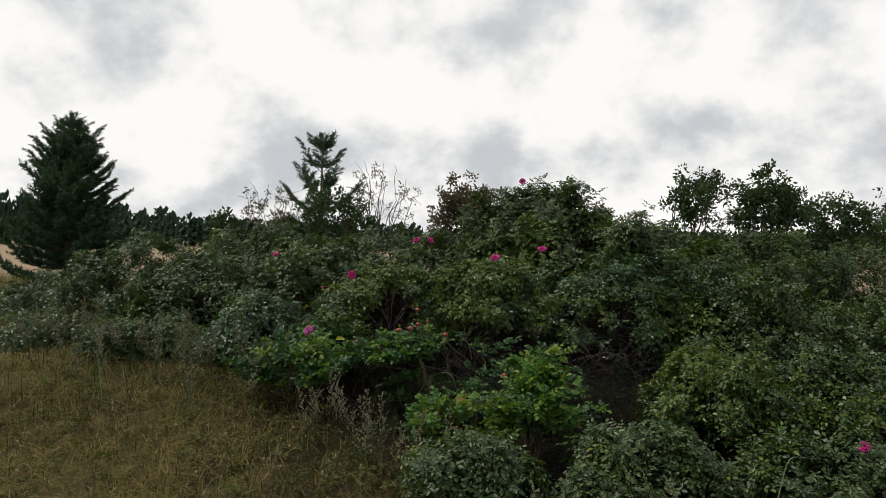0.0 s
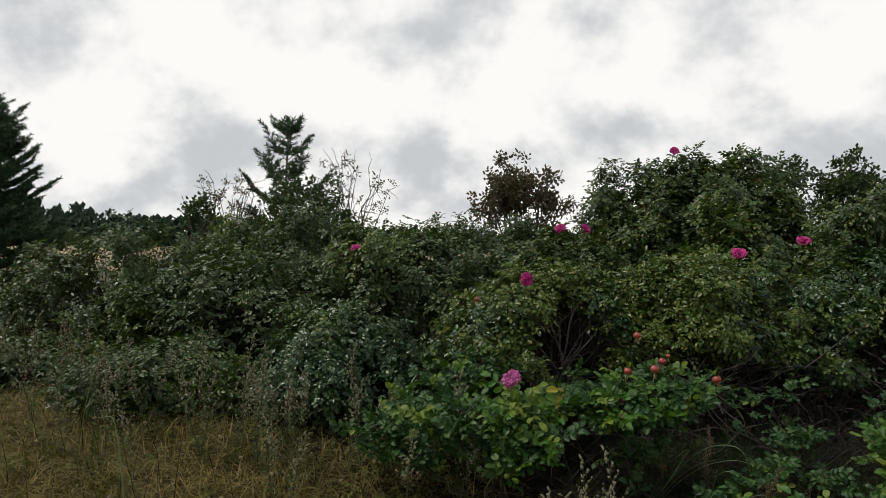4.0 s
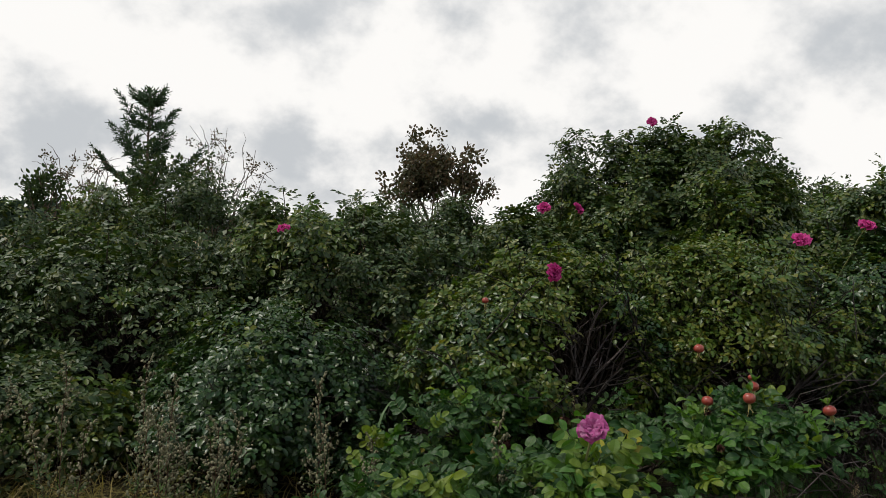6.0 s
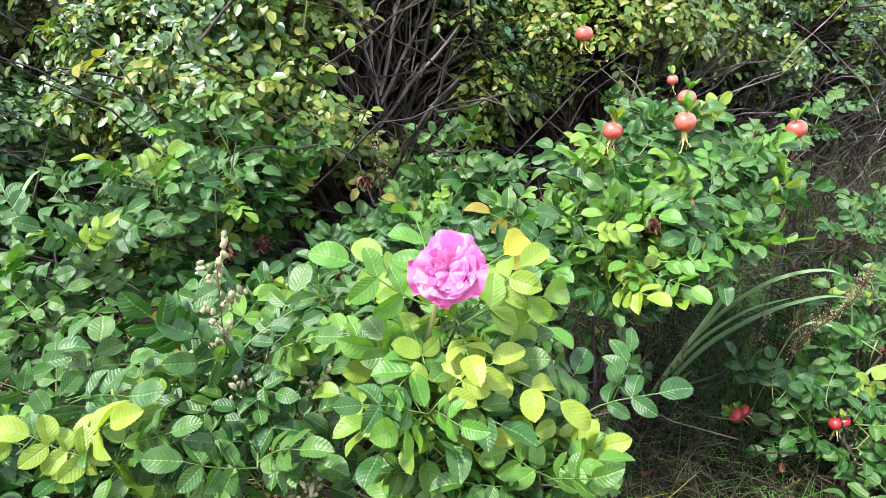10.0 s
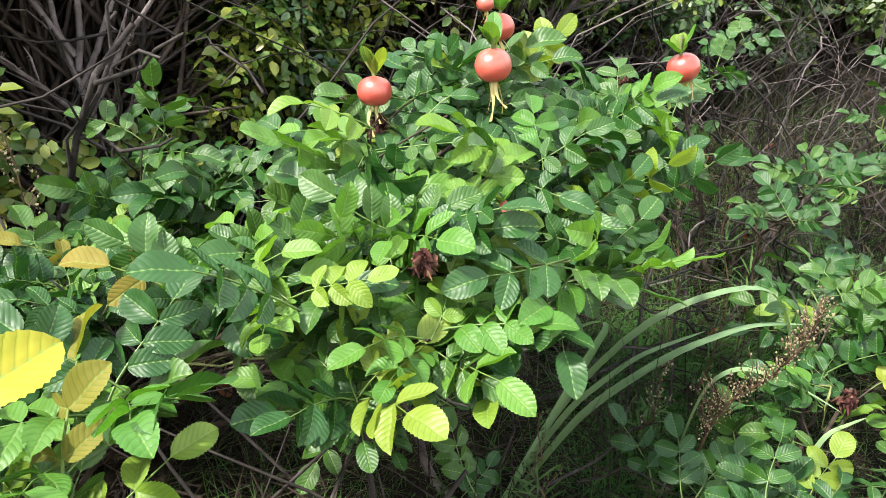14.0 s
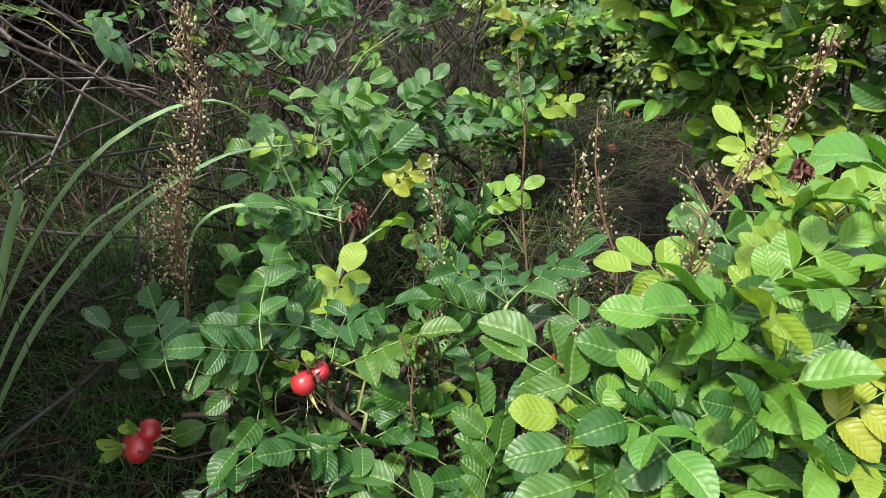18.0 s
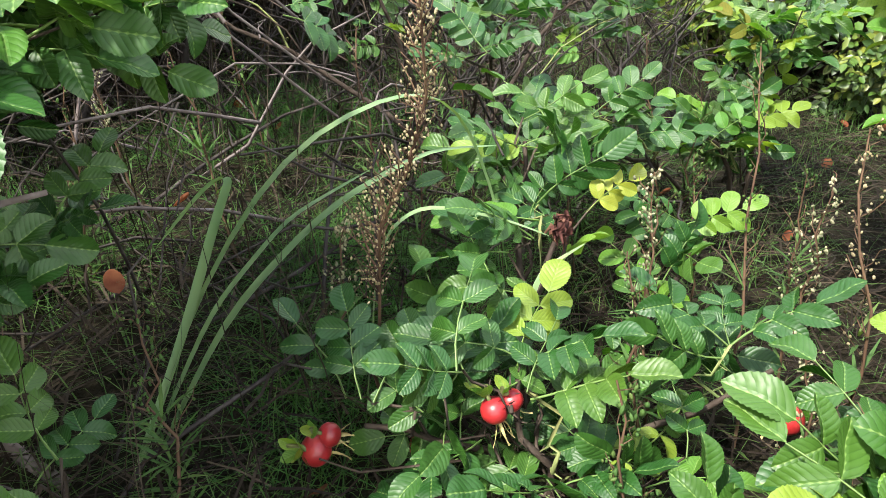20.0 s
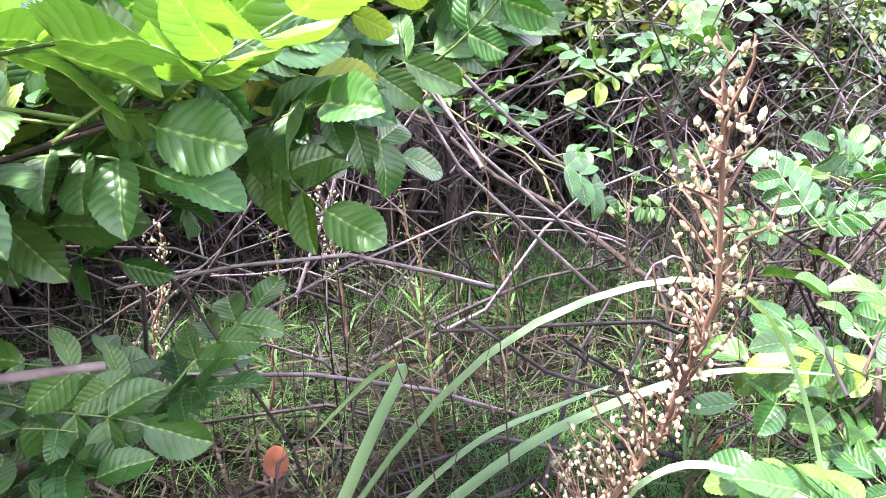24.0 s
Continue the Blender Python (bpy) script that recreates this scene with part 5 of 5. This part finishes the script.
dead_twig(on(-0.85, 4.62, 0.0), (-0.66, 4.58, 0.70), 0.004, 5, "bare grey thorny twig under the bush", 4, 30)
dead_twig(on(-0.76, 4.55, 0.0), (-0.70, 4.66, 0.78), 0.004, 6, "bare grey thorny twig under the bush", 3, 30)
FORK = np.array((-0.705, 5.28, 0.945))
for k, (dx, dy, dz) in enumerate(((-0.12, -0.05, 0.22), (0.05, -0.08, 0.24), (0.17, 0.0, 0.20), (-0.05, 0.05, 0.26), (0.12, -0.1, 0.12), (-0.16, -0.06, 0.10))):
    dead_twig(FORK + (0, 0, -0.02 * k), FORK + (dx, dy, dz), 0.0045, 470 + k, "bare grey forked rose cane under the crown", 5, 20, mat_grey_lit)
dead_twig(on(-0.70, 5.36), FORK + (0, 0, 0.01), 0.007, 476, "bare grey forked rose cane under the crown", 2, 30, mat_grey_lit)
g90 = np.random.default_rng(90)
for k in range(26):
    x, y = float(g90.uniform(-0.5, 0.9)), float(g90.uniform(4.6, 5.5))
    a = g90.uniform(0, 6.28)
    ln_ = g90.uniform(0.18, 0.5)
    b = np.array([x + math.cos(a) * ln_, y + 0.4 * math.sin(a) * ln_, float(gz(x, y)) + g90.uniform(0.02, 0.30)])
    dead_twig(on(x, y, 0.01), b, g90.uniform(0.002, 0.004), 400 + k, "thin dead rose twig in the hollow of the hedge", 4, 12)
for k in range(16):
    # bare forked canes under the overhanging crown
    x, y = float(g90.uniform(-0.98, 0.30)), float(g90.uniform(5.2, 5.6))
    dead_twig(on(x, y), (x + g90.uniform(-0.3, 0.3), y + g90.uniform(-0.25, 0.1), g90.uniform(0.95, 1.25)), g90.uniform(0.004, 0.007), 440 + k, "bare grey forked rose cane under the crown", 6, 14)


def thicket(x0, x1, y0, y1, z1, n, seed, label, wood=None):
    """A tangle of thin dead twigs too dense to count."""
    g = np.random.default_rng(seed)
    geo = Geo()
    for _ in range(n):
        x, y = g.uniform(x0, x1), g.uniform(y0, y1)
        a = g.uniform(0, 6.283)
        z = float(gz(x, y)) + g.uniform(0.0, z1) ** 1.0 * g.uniform(0, 1)
        ln_ = g.uniform(0.10, 0.42)
        d = np.array([math.cos(a), 0.6 * math.sin(a), g.uniform(-0.1, 0.9)]) * ln_
        pts = bend((x, y, z), np.array([x, y, z]) + d, 5, 0.08 * ln_, 0.025 * ln_, g)
        tube(geo, pts, np.linspace(1, 0.45, 5) * g.uniform(0.0008, 0.0026), 4)
    tagged(part("twig_tangle", geo, wood or mat_twig_shaded, None), label, "twigs", kind="stuff")


thicket(-1.35, 0.9, 5.0, 5.7, 0.55, 900, 31, "tangle of thin dead rose twigs under the hedge")
thicket(-0.05, 0.9, 4.45, 5.0, 0.25, 170, 33, "thin dead rose twigs standing in the hollow")
thicket(-0.35, 1.0, 4.75, 5.4, 0.45, 150, 34, "grey dead rose twigs leaning in the hollow", mat_grey_lit)
thicket(-0.9, 0.6, 4.55, 5.1, 0.10, 130, 32, "thin dead twigs lying over the litter")


def fallen_leaf(at, size, seed, mat):
    g = np.random.default_rng(seed)
    geo = Geo()
    leaflet(geo, np.zeros(3), basis((g.normal(), g.normal(), 0.25)), size, size * 0.75, True, g, 0.5)
    ob = part("fallen_leaf", geo, mat, None, "", True, True)
    ob.location = at
    return tagged(ob, "curled rust-brown fallen leaf on the litter", "leaf", "fallen leaves")


fallen_leaf((-0.451, 4.775, 0.600), 0.022, 1, mat_dead_leaf)
fallen_leaf((-0.585, 4.76, 0.60), 0.018, 2, mat_dead_leaf)
fallen_leaf((-0.34, 4.83, 0.63), 0.02, 3, mat_dead_leaf)
for k in range(60):
    x, y = float(g90.uniform(-0.8, 0.9)), float(g90.uniform(4.0, 5.3))
    fallen_leaf(on(x, y, 0.02), float(g90.uniform(0.012, 0.022)), 500 + k, mat_dead_leaf)


# ---- shrubs and trees behind the hedge ----
def clump_leaf(seed, n, r, ln_, wd):
    """A handful of simple leaves round a twig end."""
    g = np.random.default_rng(seed)
    geo = Geo()
    for _ in range(n):
        d = unit(g.normal(size=3) + (0, 0, 0.4))
        leaflet(geo, d * r * g.uniform(0.1, 0.9), basis(d + g.normal(0, 0.4, 3), g.uniform(0, 6)), ln_ * g.uniform(0.7, 1.2), wd, False, g, -0.15)
    return geo


CLUMPS = [clump_leaf(600 + i, 22, 0.09, 0.044, 0.027) for i in range(4)]


def shrub(name, label, base, crown, radii, seed, limbs=9, clumps=160, mat=None, gappy=0.25, size=1.0):
    """A multi-stemmed shrub: limbs that fork towards an uneven crown."""
    g = np.random.default_rng(seed)
    ob = thing(name, label, "shrub")
    base, crown, radii = (np.asarray(q, float) for q in (base, crown, radii))
    wood = Geo()
    tips = []
    off = g.uniform(-40, 40, 3)
    for i in range(limbs):
        d = unit(g.normal(size=3))
        d[2] = abs(d[2]) * 0.8 + 0.05
        end = crown + d * radii * g.uniform(0.6, 0.95)
        pts = bend(base + g.normal(0, 0.04, 3) * (1, 1, 0), end, 7, 0, 0.03 * np.linalg.norm(end - base), g)
        limb = Geo()
        tube(limb, pts, np.linspace(0.022, 0.005, 7) * size, 5)
        part("limb", limb, mat_twig_shaded if mat is None else mat_bark, ob)
        for k in range(5):
            j = int(g.integers(3, 7))
            q = pts[j] + unit(d + g.normal(0, 0.6, 3)) * radii.mean() * g.uniform(0.25, 0.6)
            tube(wood, bend(pts[j], q, 4, 0, 0.015, g), np.linspace(0.007, 0.0025, 4) * size, 4)
            tips.append(q)
    tagged(part("twig_work", wood, mat_twig_shaded if mat is None else mat_bark, ob), kind="stuff")
    if clumps:
        pts = []
        while len(pts) < clumps:
            if g.random() < 0.45:
                p = tips[int(g.integers(0, len(tips)))] + g.normal(0, 0.06, 3)
            else:
                d = unit(g.normal(size=3))
                k = 1 + 0.35 * noise.noise(Vector(d * 2.2 + off))
                p = crown + d * radii * k * g.uniform(0.45, 1.0)
            if noise.noise(Vector(p * 3.0 + off)) < -gappy or p[2] < base[2] + 0.3:
                continue
            pts.append(p)
        geo = Geo()
        mats = sprig_mats(np.array(pts), np.tile((0.0, 0.0, 1.0), (clumps, 1)) + g.normal(0, 0.5, (clumps, 3)), size, g)
        which = g.integers(0, 4, clumps)
        for k in range(4):
            geo.many(CLUMPS[k], mats[which == k])
        tagged(part("crown", geo, mat, ob), kind="stuff")
    return ob


shrub("brown_leaved_shrub", "upright shrub with purple-brown leaves behind the hedge", on(0.1, 9.5), (0.03, 9.45, 1.93), (0.42, 0.36, 0.27), 701, 14, 300, mat_brown_leaf, 0.02, 0.8)
shrub("brown_leaved_shrub", "thin half-bare shrub with brown leaves", on(1.75, 10.1), (1.75, 10.1, 1.75), (0.35, 0.3, 0.30), 702, 9, 60, mat_brown_leaf, 0.1)
shrub("leafy_shrub", "tall narrow dark green shrub behind the hedge", on(2.95, 10.0), (2.98, 10.0, 2.12), (0.33, 0.3, 0.42), 703, 9, 150, mat_bush_leaf, 0.15)
shrub("leafy_shrub", "rounded dark green shrub behind the hedge", on(3.95, 10.1), (3.95, 10.1, 2.08), (0.44, 0.4, 0.45), 704, 11, 260, mat_bush_leaf, 0.25)
shrub("leafy_shrub", "dark green shrub with an open crown", on(5.0, 10.4), (5.0, 10.4, 1.85), (0.55, 0.4, 0.38), 705, 10, 200, mat_bush_leaf, 0.1)
shrub("leafy_shrub", "broad green shrub at the end of the hedge", on(6.3, 10.6), (6.3, 10.6, 1.85), (0.8, 0.5, 0.45), 706, 12, 320, mat_bush_leaf, 0.2)
shrub("leafy_shrub", "small slender dark shrub above the hedge", on(-3.6, 11.2), (-3.62, 11.2, 1.72), (0.18, 0.18, 0.2), 707, 5, 40, mat_bush_leaf, 0.2)
shrub("leafy_shrub", "green shrub at the foot of a pine", on(-3.0, 17.6), (-3.0, 17.6, 2.0), (0.9, 0.7, 0.75), 708, 10, 260, mat_bush_leaf, 0.3, 1.5)
shrub("bare_shrub", "leafless grey shrub with fine branching twigs", on(-2.35, 19.6), (-1.95, 19.6, 2.6), (1.0, 0.7, 1.15), 709, 16, 30, mat_brown_leaf, 0.1, 1.1)
shrub("bare_shrub", "half-dead shrub with fine twigs and few leaves", on(-4.9, 18.6), (-4.8, 18.6, 2.3), (0.7, 0.6, 0.85), 710, 12, 50, mat_brown_leaf, 0.1, 1.1)


def needles(seed, ln_=0.30):
    """A pine shoot: a bottle-brush of needles along +z."""
    g = np.random.default_rng(seed)
    geo = Geo()
    for i in range(22):
        u = i / 22
        a = i * 2.4
        d = np.array([math.cos(a), math.sin(a), 0.9])
        p = np.array([0, 0, ln_ * u])
        q = p + unit(d) * 0.115 * g.uniform(0.8, 1.15)
        side = unit(np.cross(d, (0, 0, 1)))
        strip(geo, [p, q], [0.017, 0.007], unit(side + 0.8 * g.normal() * np.cross(unit(d), side)))
    return geo


SHOOTS = [needles(800 + i) for i in range(3)]


def pine(base, height, spread, whorls, seed, label, open_=0.0, per=6, rise=0.55):
    """A young pine: whorls of limbs that turn up at their ends."""
    g = np.random.default_rng(seed)
    ob = thing("pine_tree", label, "tree", "pines")
    base = np.asarray(base, float)
    trunk = Geo()
    tp = bend(base, base + (0.02 * height, 0, height * 0.97), 10, 0, 0.012 * height * 0.3, g)
    tube(trunk, tp, np.linspace(0.022 * height, 0.006, 10), 8)
    part("trunk", trunk, mat_bark, ob)
    mats = []
    for w in range(whorls):
        u = 0.04 + 0.93 * (w / (whorls - 1)) ** 0.9
        c = base + (0.02 * height * u, 0, height * 0.97 * u)
        reach = spread * (1 - u) ** 0.7 * g.uniform(0.8, 1.15) + 0.10
        n = per if u < 0.85 else 4
        for i in range(n):
            a = i * 6.283 / n + g.uniform(-0.4, 0.4) + w
            out = np.array([math.cos(a), math.sin(a), 0])
            ln_ = reach * g.uniform(0.65, 1.15)
            line = np.array([c + out * ln_ * s + np.array([0, 0, ln_ * (-0.22 * (1 - u) * s + 0.40 * s ** 2.5 + rise * u * s)]) for s in np.linspace(0, 1, 6)])
            limb = Geo()
            tube(limb, line, np.linspace(0.008 + 0.004 * height * (1 - u), 0.005, 6), 4)
            part("limb", limb, mat_bark, ob)
            k = max(5, int(ln_ / 0.075 * (1 - open_)))
            for s in np.linspace(0.30, 1.0, k):
                p = np.array([np.interp(s, np.linspace(0, 1, 6), line[:, q]) for q in range(3)])
                for sd in ((-1, 1) if s < 0.98 else (0,)):
                    lat = np.cross(out, (0, 0, 1)) * sd * 0.9
                    d = unit(out * 0.7 + lat + np.array([0, 0, 0.55]) + g.normal(0, 0.2, 3))
                    b = basis(d, g.uniform(0, 6))
                    mats.append(place(np.stack([b[:, 0], -b[:, 2], b[:, 1]], 1), p, g.uniform(0.7, 1.15) * (0.75 + 0.35 * (1 - s))))
    for d in ((0, 0, 1), (0.35, 0.1, 0.9), (-0.3, 0.2, 0.9), (0.05, -0.35, 0.9)):
        b = basis(d)
        mats.append(place(np.stack([b[:, 0], -b[:, 2], b[:, 1]], 1), tp[-1], 1.1))
    mats = np.array(mats)
    geo = Geo()
    kind = g.integers(0, 3, len(mats))
    for k in range(3):
        geo.many(SHOOTS[k], mats[kind == k])
    tagged(part("needle_crown", geo, mat_needle, ob), kind="stuff")
    return ob


pine((-11.55, 22.0, 0.1), 4.95, 1.85, 20, 901, "dense dark green young pine standing in the meadow", 0.0, 8)
pine((-3.56, 19.0, 0.0), 4.05, 1.25, 7, 902, "young pine with open upturned branches", 0.0, 4, 1.1)

# ---- far field and woods ----
def far_woods():
    g = np.random.default_rng(77)
    geo, tr = Geo(), Geo()
    tuft = Geo()
    for i in range(26):
        d = unit(g.normal(size=3))
        d[2] = d[2] * 0.9
        p = d * g.uniform(0.35, 1.0)
        r = basis(g.normal(size=3), g.uniform(0, 6))
        q = np.array([(-1, -1, 0), (1, -1, 0.2), (1, 1, 0), (-1, 1, -0.2)]) * g.uniform(0.18, 0.34)
        tuft.add(q @ r.T + p, [(0, 1, 2, 3)])
    mats = []
    for i in range(620):
        x = g.uniform(-135, 160)
        y = 150 + g.normal(0, 12) + 0.10 * abs(x)
        h = np.interp(x, [-135, -80, -68, -60, -45, 0, 160], [10.5, 10.5, 9.5, 7.6, 6.4, 5.0, 6]) * g.uniform(0.75, 1.08)
        w = g.uniform(1.6, 3.0)
        for k in range(3):
            m = np.diag([w * (1 - 0.22 * k), w * (1 - 0.22 * k), h * 0.24, 1.0])
            m[:3, 3] = (x + g.normal(0, 0.4), y, h * (0.26 + 0.25 * k))
            mats.append(m)
        tube(tr, [(x, y, -0.2), (x, y, h * 0.5)], [0.2, 0.12], 4)
    geo.many(tuft, np.array(mats))
    wood = thing("far_wood", "dark pine wood along the far edge of the field", "wood", kind="stuff")
    tagged(part("crowns", geo, mat_wood_far, wood), kind="stuff")
    tagged(part("trunks", tr, mat_bark, wood), kind="stuff")


far_woods()
for x, y, r in ((-32.5, 78.0, 2.0), (-26.5, 84.0, 1.3), (-30.5, 80.0, 1.1), (-20.5, 90.0, 0.9)):
    shrub("willow_shrub", "rounded grey-green willow shrub on the dry field", (x, y, 0), (x, y, r * 0.55), (r, r * 0.8, r * 0.6), int(r * 100), 8, 300, mat_bush_leaf, 0.4, 3.2)
